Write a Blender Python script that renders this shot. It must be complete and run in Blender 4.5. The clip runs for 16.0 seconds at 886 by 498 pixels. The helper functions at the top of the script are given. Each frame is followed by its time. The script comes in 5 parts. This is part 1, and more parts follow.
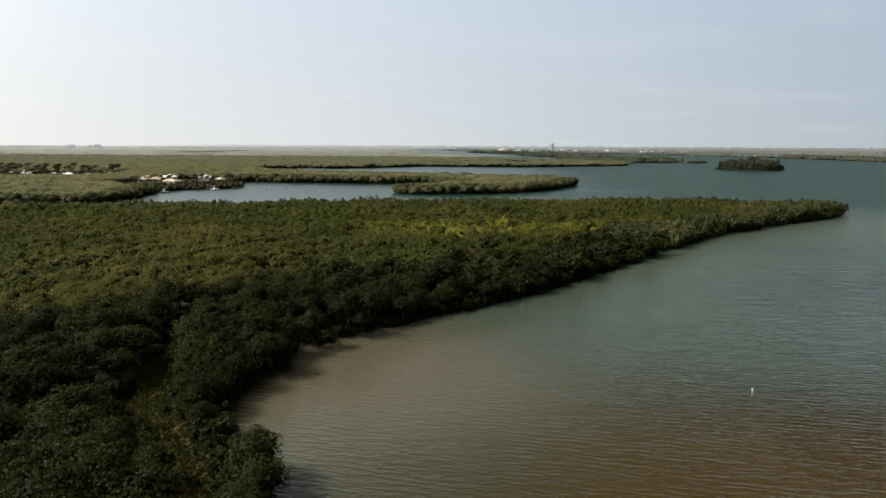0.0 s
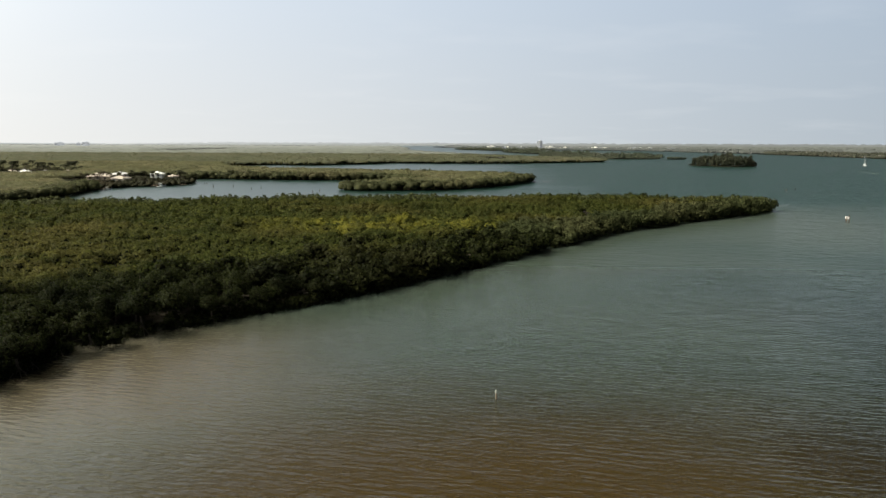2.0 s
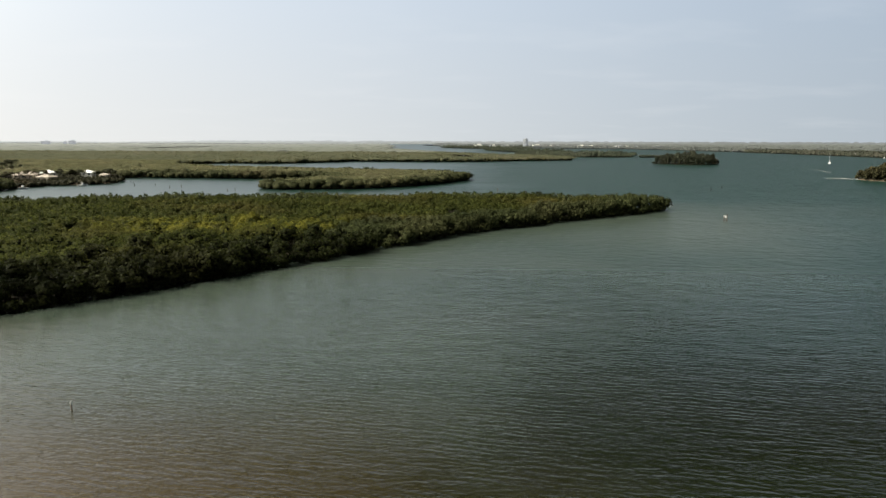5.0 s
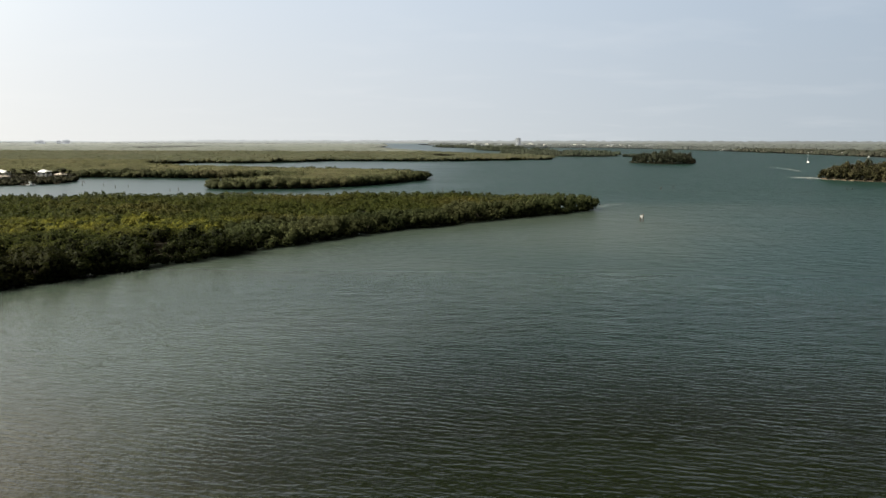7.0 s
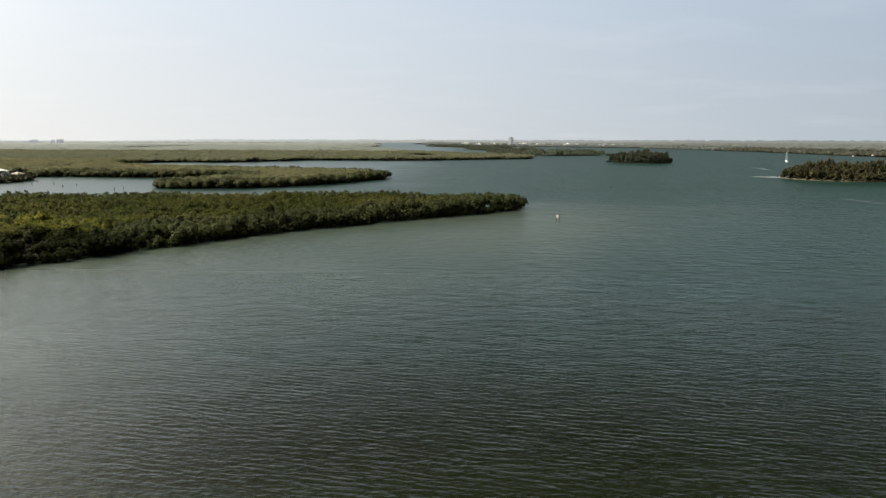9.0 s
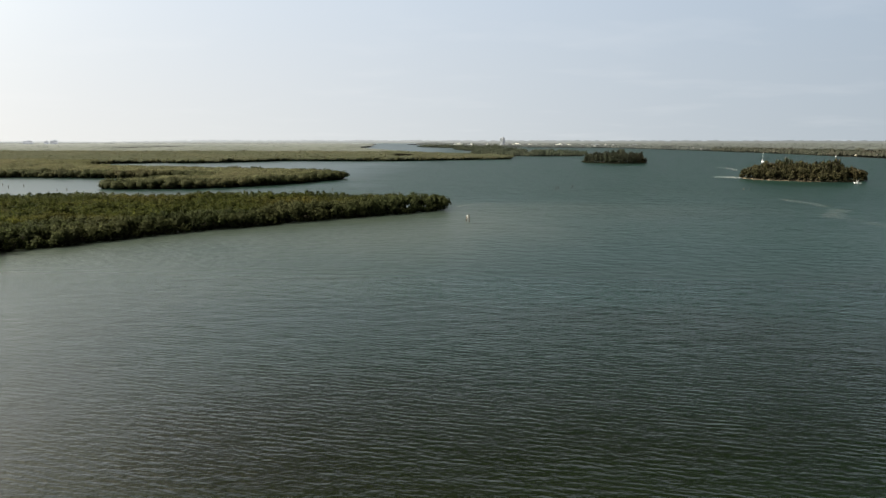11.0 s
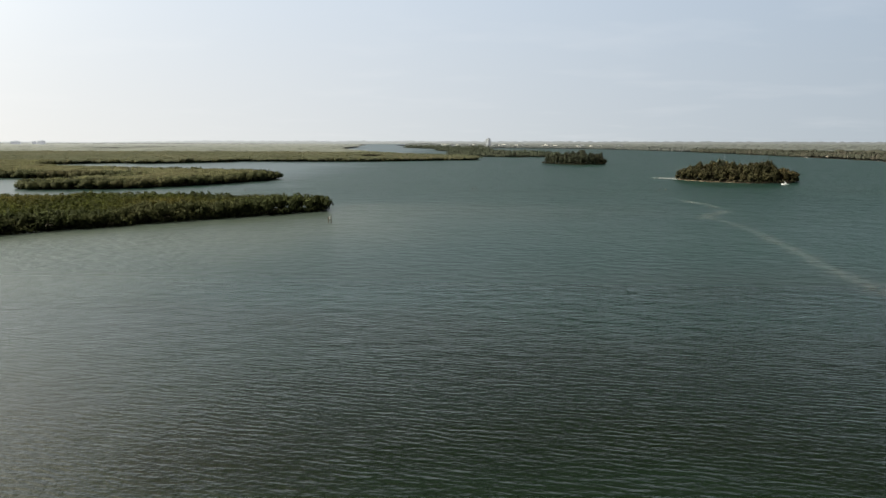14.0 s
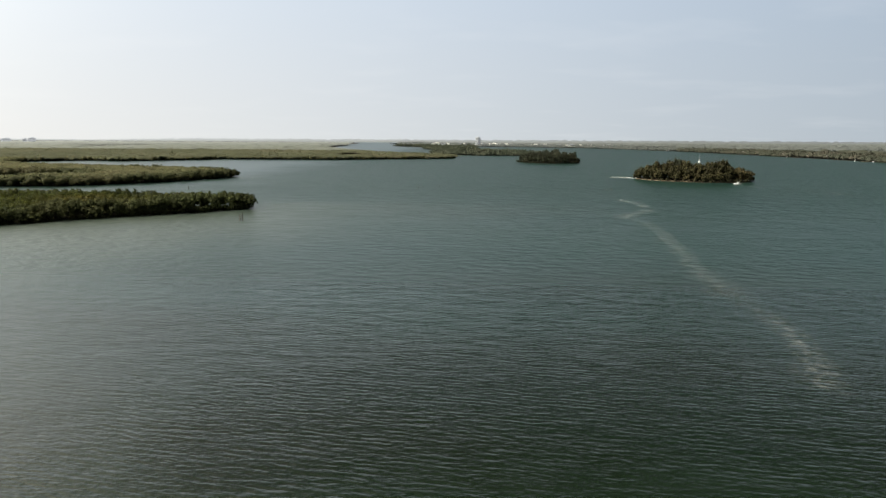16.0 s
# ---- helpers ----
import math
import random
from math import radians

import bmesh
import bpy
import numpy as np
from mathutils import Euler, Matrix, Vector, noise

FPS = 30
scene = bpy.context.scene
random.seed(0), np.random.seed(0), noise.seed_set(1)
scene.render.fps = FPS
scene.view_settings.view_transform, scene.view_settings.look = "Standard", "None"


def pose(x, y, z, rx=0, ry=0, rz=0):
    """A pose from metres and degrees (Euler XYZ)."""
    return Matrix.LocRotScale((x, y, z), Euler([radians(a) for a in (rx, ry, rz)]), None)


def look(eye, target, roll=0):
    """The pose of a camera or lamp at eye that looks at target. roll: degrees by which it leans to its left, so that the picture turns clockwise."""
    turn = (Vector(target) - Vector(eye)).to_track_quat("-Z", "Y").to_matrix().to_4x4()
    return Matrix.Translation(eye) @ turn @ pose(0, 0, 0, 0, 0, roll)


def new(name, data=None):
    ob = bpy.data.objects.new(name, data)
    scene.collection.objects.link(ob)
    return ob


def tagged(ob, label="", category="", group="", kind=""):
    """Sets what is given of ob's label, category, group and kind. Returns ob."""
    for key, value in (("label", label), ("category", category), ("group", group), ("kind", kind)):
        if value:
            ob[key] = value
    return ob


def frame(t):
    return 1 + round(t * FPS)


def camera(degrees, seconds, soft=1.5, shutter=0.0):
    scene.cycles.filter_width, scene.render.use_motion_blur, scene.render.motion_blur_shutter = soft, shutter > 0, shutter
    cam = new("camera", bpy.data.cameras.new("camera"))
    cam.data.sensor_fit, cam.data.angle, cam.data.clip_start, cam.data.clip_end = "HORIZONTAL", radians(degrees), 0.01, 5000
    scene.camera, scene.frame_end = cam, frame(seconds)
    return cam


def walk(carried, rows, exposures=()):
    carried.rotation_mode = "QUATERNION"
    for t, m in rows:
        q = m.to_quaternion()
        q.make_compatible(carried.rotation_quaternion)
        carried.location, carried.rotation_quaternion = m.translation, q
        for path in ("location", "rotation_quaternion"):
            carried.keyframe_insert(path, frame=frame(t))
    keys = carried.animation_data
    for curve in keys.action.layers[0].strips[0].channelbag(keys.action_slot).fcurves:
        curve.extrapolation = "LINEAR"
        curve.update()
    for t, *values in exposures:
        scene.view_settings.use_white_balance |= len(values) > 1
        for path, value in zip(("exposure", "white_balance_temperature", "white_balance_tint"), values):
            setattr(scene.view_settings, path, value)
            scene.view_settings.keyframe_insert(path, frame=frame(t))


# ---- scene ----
cam = camera(65.6, 16.0)
PATH = [
    (0, (2.525, -3.564, 29.582), (2.421, -1.59, 29.278), 0.3),
    (0.5, (9.694, -2.35, 29.475), (9.592, -0.377, 29.167), 0.4),
    (1, (17.157, -1.164, 29.362), (17.057, 0.81, 29.054), 0.3),
    (1.5, (24.934, 0.011, 29.251), (24.836, 1.984, 28.941), 0.2),
    (2, (32.795, 1.203, 29.186), (32.697, 3.176, 28.874), 0.2),
    (2.5, (40.56, 2.34, 29.15), (40.463, 4.313, 28.838), 0.2),
    (3, (48.185, 3.374, 29.141), (48.089, 5.346, 28.826), 0.2),
    (3.5, (55.68, 4.382, 29.156), (55.585, 6.355, 28.839), 0.2),
    (4, (63.165, 5.449, 29.187), (63.07, 7.421, 28.871), 0.2),
    (6.5, (102.629, 11.58, 29.168), (102.525, 13.552, 28.849), 0.1),
    (7, (110.398, 12.741, 29.15), (110.293, 14.713, 28.831), 0.1),
    (7.5, (118.021, 13.818, 29.142), (117.914, 15.79, 28.823), 0.0),
    (8, (125.595, 14.824, 29.127), (125.486, 16.795, 28.808), 0.0),
    (8.5, (133.211, 15.765, 29.103), (133.101, 17.736, 28.784), 0.0),
    (9, (140.967, 16.575, 29.07), (140.856, 18.546, 28.749), 0.1),
    (11.5, (181.032, 20.058, 28.914), (180.914, 22.029, 28.595), 0.0),
    (12, (189.072, 20.733, 28.9), (188.953, 22.704, 28.581), 0.0),
    (12.5, (197.115, 21.422, 28.893), (196.998, 23.393, 28.574), 0.1),
    (13, (205.151, 22.167, 28.885), (205.032, 24.138, 28.568), 0.1),
    (13.5, (213.028, 22.937, 28.874), (212.91, 24.909, 28.556), 0.1),
    (14, (220.653, 23.763, 28.853), (220.535, 25.734, 28.536), 0.1),
    (14.5, (228.135, 24.552, 28.834), (228.018, 26.523, 28.516), 0.2),
    (15, (235.605, 25.203, 28.841), (235.489, 27.174, 28.522), 0.1),
    (15.5, (243.12, 25.712, 28.846), (243.005, 27.682, 28.526), 0.2),
    (16, (250.684, 26.135, 28.853), (250.569, 28.106, 28.532), 0.3),
]
walk(cam, [(t, look(eye, target, roll)) for t, eye, target, roll in PATH])

from mathutils import geometry

# ---- light ----
SUN_AZ, SUN_EL = 93.0, 42.0          # degrees to the left of straight ahead, and above the horizon
sun_dir = Vector((-math.sin(radians(SUN_AZ)) * math.cos(radians(SUN_EL)),
                  math.cos(radians(SUN_AZ)) * math.cos(radians(SUN_EL)), math.sin(radians(SUN_EL))))
scene.view_settings.exposure = 0.65
world = bpy.data.worlds.new("sky")
scene.world = world
world.use_nodes = True
wn = world.node_tree.nodes
wl = world.node_tree.links


def wnode(kind, op="", **values):
    n = wn.new("ShaderNode" + kind)
    if op:
        n.operation = op
    for k, v in values.items():
        n.inputs[int(k[1:])].default_value = v
    return n


sky = wnode("TexSky")
sky.sky_type, sky.sun_disc = "NISHITA", False
sky.sun_elevation, sky.sun_rotation = radians(SUN_EL), radians(-SUN_AZ)
sky.air_density, sky.dust_density, sky.ozone_density, sky.altitude = 1.0, 0.8, 1.0, 0
dim = wnode("VectorMath", "SCALE", _3=0.0050)
wl.new(sky.outputs[0], dim.inputs[0])
pale = wnode("HueSaturation", _1=0.3)
wl.new(dim.outputs[0], pale.inputs["Color"])
# sea haze: a bright layer low over the horizon, brightest under the sun
way = wnode("TexCoord")
axes = wnode("SeparateXYZ")
wl.new(way.outputs["Generated"], axes.inputs[0])
toward = wnode("VectorMath", "DOT_PRODUCT", _1=(-math.sin(radians(SUN_AZ)), math.cos(radians(SUN_AZ)), 0))
wl.new(way.outputs["Generated"], toward.inputs[0])
glow = wnode("MapRange", _1=-1.0, _2=1.0, _3=0.345, _4=0.835)
wl.new(toward.outputs["Value"], glow.inputs[0])
lift = wnode("MapRange", _1=0.36, _2=0.74)
wl.new(glow.outputs[0], lift.inputs[0])
tint = wnode("Mix", _6=(0.75, 0.915, 1.10, 1), _7=(0.97, 0.99, 1.0, 1))
tint.data_type = "RGBA"
wl.new(lift.outputs[0], tint.inputs[0])
# greyer in the thick air on the horizon, bluer above it
rise = wnode("MapRange", _1=0.0, _2=0.19)
wl.new(axes.outputs["Z"], rise.inputs[0])
grade = wnode("Mix", _6=(1.03, 1.005, 0.965, 1), _7=(0.955, 1.0, 1.055, 1))
grade.data_type = "RGBA"
wl.new(rise.outputs[0], grade.inputs[0])
toned = wnode("VectorMath", "MULTIPLY")
wl.new(tint.outputs["Result"], toned.inputs[0])
wl.new(grade.outputs["Result"], toned.inputs[1])
haze = wnode("VectorMath", "SCALE")
wl.new(toned.outputs[0], haze.inputs[0])
wl.new(glow.outputs[0], haze.inputs["Scale"])
thick = wnode("Math", "MULTIPLY_ADD", _1=0.24, _2=0.27)
wl.new(toward.outputs["Value"], thick.inputs[0])
high = wnode("Math", "DIVIDE")
wl.new(axes.outputs["Z"], high.inputs[0])
thin_side = wnode("Math", "MAXIMUM", _1=0.215)
wl.new(thick.outputs[0], thin_side.inputs[0])
wl.new(thin_side.outputs[0], high.inputs[1])
low = wnode("MapRange", _1=0.88, _2=1.3, _3=0.96, _4=0.0)
low.interpolation_type = "SMOOTHSTEP"
wl.new(high.outputs[0], low.inputs[0])
air = wnode("Mix")
air.data_type = "RGBA"
wl.new(low.outputs[0], air.inputs[0])
wl.new(pale.outputs[0], air.inputs["A"])
wl.new(haze.outputs[0], air.inputs["B"])
# the bright ring of haze round the sun
near_sun = wnode("VectorMath", "DOT_PRODUCT", _1=tuple(sun_dir))
wl.new(way.outputs["Generated"], near_sun.inputs[0])
front = wnode("Math", "MAXIMUM", _1=0.0)
wl.new(near_sun.outputs["Value"], front.inputs[0])
ring = wnode("Math", "POWER", _1=6.5)
wl.new(front.outputs[0], ring.inputs[0])
aureole = wnode("VectorMath", "SCALE", _0=(7.0, 6.7, 5.4))
wl.new(ring.outputs[0], aureole.inputs["Scale"])
total = wnode("VectorMath", "ADD")
wl.new(air.outputs["Result"], total.inputs[0])
wl.new(aureole.outputs[0], total.inputs[1])
wn["Background"].inputs["Strength"].default_value = 0.81
# thin streaks of cirrus
flat = wnode("Math", "ADD", _1=0.12)
wl.new(axes.outputs["Z"], flat.inputs[0])
over = wnode("VectorMath", "DIVIDE")
wl.new(way.outputs["Generated"], over.inputs[0])
wl.new(flat.outputs[0], over.inputs[1])
drawn = wnode("Mapping")
drawn.inputs["Scale"].default_value = (0.8, 1.1, 0.0)
drawn.inputs["Rotation"].default_value = (0, 0, -0.5)
wl.new(over.outputs[0], drawn.inputs[0])
wisps = wnode("TexNoise")
wisps.inputs["Scale"].default_value, wisps.inputs["Detail"].default_value = 1.3, 6.0
wl.new(drawn.outputs[0], wisps.inputs["Vector"])
thin_cloud = wnode("MapRange", _1=0.54, _2=0.80, _3=0.0, _4=0.10)
wl.new(wisps.outputs["Fac"], thin_cloud.inputs[0])
veil = wnode("Mix")
veil.data_type = "RGBA"
wl.new(thin_cloud.outputs[0], veil.inputs[0])
wl.new(total.outputs[0], veil.inputs["A"])
veil.inputs["B"].default_value = (0.85, 0.84, 0.83, 1)
wl.new(veil.outputs["Result"], wn["Background"].inputs["Color"])
sun = new("sun", bpy.data.lights.new("sun", "SUN"))
sun.data.energy, sun.data.angle, sun.data.color = 4.6, radians(0.6), (1.0, 0.92, 0.80)
sun.matrix_world = look(tuple(sun_dir * 400), (0, 0, 0))

# ---- materials ----
MATS = {}


def ramp_mix(nt, fac, a, b):
    m = nt.nodes.new("ShaderNodeMix")
    m.data_type = "RGBA"
    nt.links.new(fac, m.inputs["Factor"])
    for sock, v in ((m.inputs["A"], a), (m.inputs["B"], b)):
        if isinstance(v, tuple):
            sock.default_value = (*v, 1)
        else:
            nt.links.new(v, sock)
    return m.outputs["Result"]


def noise_fac(nt, scale, lo=0.35, hi=0.65, detail=3.0, stretch=(1, 1, 1)):
    """A 0..1 factor from noise over world metres."""
    geo = nt.nodes.new("ShaderNodeNewGeometry")
    mp = nt.nodes.new("ShaderNodeMapping")
    mp.inputs["Scale"].default_value = stretch
    nt.links.new(geo.outputs["Position"], mp.inputs["Vector"])
    n = nt.nodes.new("ShaderNodeTexNoise")
    n.inputs["Scale"].default_value, n.inputs["Detail"].default_value = scale, detail
    nt.links.new(mp.outputs[0], n.inputs["Vector"])
    r = nt.nodes.new("ShaderNodeMapRange")
    r.inputs["From Min"].default_value, r.inputs["From Max"].default_value = lo, hi
    nt.links.new(n.outputs["Fac"], r.inputs["Value"])
    return r.outputs[0]


def calc(nt, op, *args):
    """A math node; each argument is a number or a socket."""
    n = nt.nodes.new("ShaderNodeMath")
    n.operation = op
    for sock, v in zip(n.inputs, args):
        if isinstance(v, (int, float)):
            sock.default_value = v
        else:
            nt.links.new(v, sock)
    return n.outputs[0]


def span(nt, value, lo, hi, to0=0.0, to1=1.0):
    """A smooth step from to0 at lo to to1 at hi."""
    n = nt.nodes.new("ShaderNodeMapRange")
    n.interpolation_type = "SMOOTHSTEP"
    nt.links.new(value, n.inputs["Value"])
    for k, v in (("From Min", lo), ("From Max", hi), ("To Min", to0), ("To Max", to1)):
        n.inputs[k].default_value = v
    return n.outputs[0]


def stock(name):
    m = bpy.data.materials.new(name)
    m.use_nodes = True
    MATS[name] = m
    return m, m.node_tree, m.node_tree.nodes["Principled BSDF"]


def plain(name, a, b, rough=0.8, scale=2.0, metal=0.0, bump=0.0, bump_scale=8.0, grime=0.0):
    """A surface that wanders between two colours, with a second, larger, stain."""
    m, nt, bs = stock(name)
    c = ramp_mix(nt, noise_fac(nt, scale), a, b)
    if grime:
        c = ramp_mix(nt, noise_fac(nt, scale * 0.23, 0.5, 0.75), c, tuple(v * (1 - grime) for v in a))
    nt.links.new(c, bs.inputs["Base Color"])
    bs.inputs["Roughness"].default_value, bs.inputs["Metallic"].default_value = rough, metal
    if rough >= 0.9:
        bs.inputs["Specular IOR Level"].default_value = 0.05
    if bump:
        bm_ = nt.nodes.new("ShaderNodeBump")
        bm_.inputs["Strength"].default_value, bm_.inputs["Distance"].default_value = bump, 0.1
        nt.links.new(noise_fac(nt, bump_scale, 0, 1, 5), bm_.inputs["Height"])
        nt.links.new(bm_.outputs[0], bs.inputs["Normal"])
    return m


def leafy(name, dark, light, warm, sheen=0.0, thin=0.25, gold=False, patch=0.02, per_object=False, gloss=0.04, grain=4.5, gap=0.43):
    """Foliage: each clump its own shade, stands of other tones, some light through the leaves."""
    m, nt, bs = stock(name)
    geo = nt.nodes.new("ShaderNodeNewGeometry")
    rnd = geo.outputs["Random Per Island"]
    c = ramp_mix(nt, rnd, dark, light)
    c = ramp_mix(nt, noise_fac(nt, patch, 0.48, 0.66, 4), c, warm)
    # dark patches in the colour, for shadowed streaks across the canopy
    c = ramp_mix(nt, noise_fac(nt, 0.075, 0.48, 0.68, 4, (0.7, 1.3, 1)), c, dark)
    # shaded gaps between leaf clumps, multiplied into the colour by noise
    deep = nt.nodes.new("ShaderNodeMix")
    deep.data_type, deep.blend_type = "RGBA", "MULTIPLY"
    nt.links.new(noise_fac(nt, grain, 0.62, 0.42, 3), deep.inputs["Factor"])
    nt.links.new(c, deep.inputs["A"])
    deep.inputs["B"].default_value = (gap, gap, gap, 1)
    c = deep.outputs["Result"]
    if gold:
        # a stand in yellow flower, about 90 m by 30 m
        mp = nt.nodes.new("ShaderNodeMapping")
        mp.inputs["Location"].default_value = (-5, -200, 0)
        nt.links.new(geo.outputs["Position"], mp.inputs["Vector"])
        mp2 = nt.nodes.new("ShaderNodeMapping")
        mp2.inputs["Rotation"].default_value = (0, 0, radians(-22))
        mp2.inputs["Scale"].default_value = (1 / 52, 1 / 24, 0)
        nt.links.new(mp.outputs[0], mp2.inputs["Vector"])
        ln = nt.nodes.new("ShaderNodeVectorMath")
        ln.operation = "LENGTH"
        nt.links.new(mp2.outputs[0], ln.inputs[0])
        mr = nt.nodes.new("ShaderNodeMapRange")
        mr.inputs["From Min"].default_value, mr.inputs["From Max"].default_value = 1.0, 0.35
        nt.links.new(ln.outputs["Value"], mr.inputs["Value"])
        mul = nt.nodes.new("ShaderNodeMath")
        mul.operation = "MULTIPLY"
        nt.links.new(mr.outputs[0], mul.inputs[0])
        nt.links.new(noise_fac(nt, 0.16, 0.42, 0.62, 4), mul.inputs[1])
        c = ramp_mix(nt, mul.outputs[0], c, (0.145, 0.140, 0.022))
    if per_object:
        oi = nt.nodes.new("ShaderNodeObjectInfo")
        hs = nt.nodes.new("ShaderNodeHueSaturation")
        mr = nt.nodes.new("ShaderNodeMapRange")
        mr.inputs["To Min"].default_value, mr.inputs["To Max"].default_value = 0.84, 1.16
        nt.links.new(oi.outputs["Random"], mr.inputs["Value"])
        nt.links.new(mr.outputs[0], hs.inputs["Value"])
        nt.links.new(c, hs.inputs["Color"])
        c = hs.outputs[0]
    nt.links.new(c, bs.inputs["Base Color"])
    bs.inputs["Roughness"].default_value = 0.7
    bs.inputs["Specular IOR Level"].default_value = gloss
    bs.inputs["Sheen Weight"].default_value, bs.inputs["Sheen Roughness"].default_value = sheen, 0.6
    if thin:
        tr = nt.nodes.new("ShaderNodeBsdfTranslucent")
        nt.links.new(c, tr.inputs["Color"])
        mx = nt.nodes.new("ShaderNodeMixShader")
        mx.inputs[0].default_value = thin
        nt.links.new(bs.outputs[0], mx.inputs[1])
        nt.links.new(tr.outputs[0], mx.inputs[2])
        nt.links.new(mx.outputs[0], nt.nodes["Material Output"].inputs["Surface"])
    return m


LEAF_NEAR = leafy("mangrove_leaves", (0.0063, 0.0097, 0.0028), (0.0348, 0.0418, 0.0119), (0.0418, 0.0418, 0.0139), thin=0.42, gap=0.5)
# lighter copy of the mangrove leaves for the point: haze put into the colour
LEAF_POINT = leafy("haze_lifted_mangrove_leaves", (0.032, 0.040, 0.016), (0.074, 0.084, 0.034), (0.084, 0.084, 0.038), thin=0.55, grain=1.5, gap=0.8)
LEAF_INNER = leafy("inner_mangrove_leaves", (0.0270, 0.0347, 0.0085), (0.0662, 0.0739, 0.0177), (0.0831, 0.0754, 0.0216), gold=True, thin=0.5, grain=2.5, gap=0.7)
# far leaves: base colours paled and greyed to stand in for haze
LEAF_MID = leafy("haze_paled_mangrove_leaves", (0.0817, 0.0836, 0.0418), (0.1292, 0.1311, 0.0646), (0.1425, 0.1311, 0.0703), sheen=0.02, thin=0.5, grain=1.2, gap=0.92)
LEAF_FAR = leafy("haze_paled_foliage", (0.074, 0.080, 0.046), (0.092, 0.098, 0.056), (0.104, 0.100, 0.060), sheen=0.02, thin=0.45, patch=0.006, grain=0.5, gap=0.92)
LEAF_PINE = leafy("casuarina_needles", (0.0373, 0.0437, 0.0292), (0.0648, 0.0729, 0.0470), (0.0761, 0.0745, 0.0486), sheen=0.02, thin=0.3, grain=1.2, patch=0.03, per_object=True, gap=0.65)
# island woods lightened towards grey, haze put into the leaf colour
LEAF_ISLE = leafy("haze_greyed_island_leaves", (0.0502, 0.0599, 0.0421), (0.0680, 0.0794, 0.0551), (0.0745, 0.0778, 0.0567), thin=0.3, grain=0.6, patch=0.01, gap=0.8)
LEAF_PINE_B = leafy("brown_casuarina_needles", (0.0373, 0.0373, 0.0178), (0.0729, 0.0648, 0.0292), (0.0932, 0.0713, 0.0340), sheen=0.02, thin=0.3, grain=1.2, patch=0.03, per_object=True, gap=0.6)
# mainland leaves greyed in their colour for the hazy shore
LEAF_EAST = leafy("haze_greyed_mainland_woods", (0.0405, 0.0454, 0.0340), (0.0583, 0.0624, 0.0470), (0.0713, 0.0648, 0.0518), thin=0.2, patch=0.008, grain=0.4, gap=0.75)
# darker leaves for the channel banks: the banks' shade put into the colour
LEAF_EDGE = leafy("bank_shade_mangrove_leaves", (0.048, 0.054, 0.026), (0.084, 0.089, 0.042), (0.096, 0.089, 0.046), thin=0.5, grain=1.2, gap=0.8)
LEAF_SHRUB = leafy("garden_shrub_leaves", (0.0227, 0.0251, 0.0138), (0.0486, 0.0470, 0.0243), (0.0607, 0.0502, 0.0284), thin=0.1, grain=1.2)
LEAF_PALM = leafy("palm_fronds", (0.0203, 0.0243, 0.0113), (0.0446, 0.0470, 0.0203), (0.0607, 0.0502, 0.0243), thin=0.1)
LEAF_GRASS = leafy("track_grass", (0.0284, 0.0405, 0.0097), (0.0689, 0.0770, 0.0194), (0.0972, 0.0770, 0.0259), thin=0.2, patch=0.3)


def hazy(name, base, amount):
    """Backdrop land and walls: sea haze painted in as emission, strongest far and sunward."""
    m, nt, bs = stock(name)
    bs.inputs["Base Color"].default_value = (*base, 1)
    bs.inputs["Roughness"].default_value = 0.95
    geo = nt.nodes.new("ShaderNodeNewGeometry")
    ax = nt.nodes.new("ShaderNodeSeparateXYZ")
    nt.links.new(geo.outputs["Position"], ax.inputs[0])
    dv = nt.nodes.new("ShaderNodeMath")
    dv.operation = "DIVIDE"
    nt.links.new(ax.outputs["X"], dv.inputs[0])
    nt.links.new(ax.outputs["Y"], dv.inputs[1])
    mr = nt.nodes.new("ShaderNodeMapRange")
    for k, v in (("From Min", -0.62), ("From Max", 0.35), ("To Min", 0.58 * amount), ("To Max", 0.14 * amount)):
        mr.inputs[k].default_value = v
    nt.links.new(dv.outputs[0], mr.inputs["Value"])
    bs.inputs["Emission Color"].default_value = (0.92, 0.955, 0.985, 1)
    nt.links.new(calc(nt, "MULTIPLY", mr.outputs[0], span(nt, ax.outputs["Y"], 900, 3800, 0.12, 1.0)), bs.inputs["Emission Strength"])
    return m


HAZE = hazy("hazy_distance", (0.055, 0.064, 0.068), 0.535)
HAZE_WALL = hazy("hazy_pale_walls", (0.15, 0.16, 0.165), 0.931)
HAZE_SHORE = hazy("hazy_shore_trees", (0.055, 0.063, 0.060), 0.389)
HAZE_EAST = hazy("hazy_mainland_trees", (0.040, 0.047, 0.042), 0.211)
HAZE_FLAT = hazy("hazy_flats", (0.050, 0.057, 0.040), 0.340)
BARK = plain("bark", (0.03, 0.026, 0.02), (0.07, 0.06, 0.048), 0.9, 3)
# near-black solid crown cores: shade inside the leaves put into their colour
CROWN_SHADE = plain("crown_shade_core", (0.0032, 0.0041, 0.0016), (0.0081, 0.0089, 0.0032), 0.95, 1.5)
CROWN_SHADE.node_tree.nodes["Principled BSDF"].inputs["Specular IOR Level"].default_value = 0.02
MUD = plain("forest_floor", (0.009, 0.008, 0.005), (0.024, 0.021, 0.014), 0.95, 0.6, bump=0.4)
SAND = plain("track_sand", (0.0324, 0.0219, 0.0097), (0.0689, 0.0470, 0.0219), 0.95, 0.9, bump=0.3, grime=0.4)
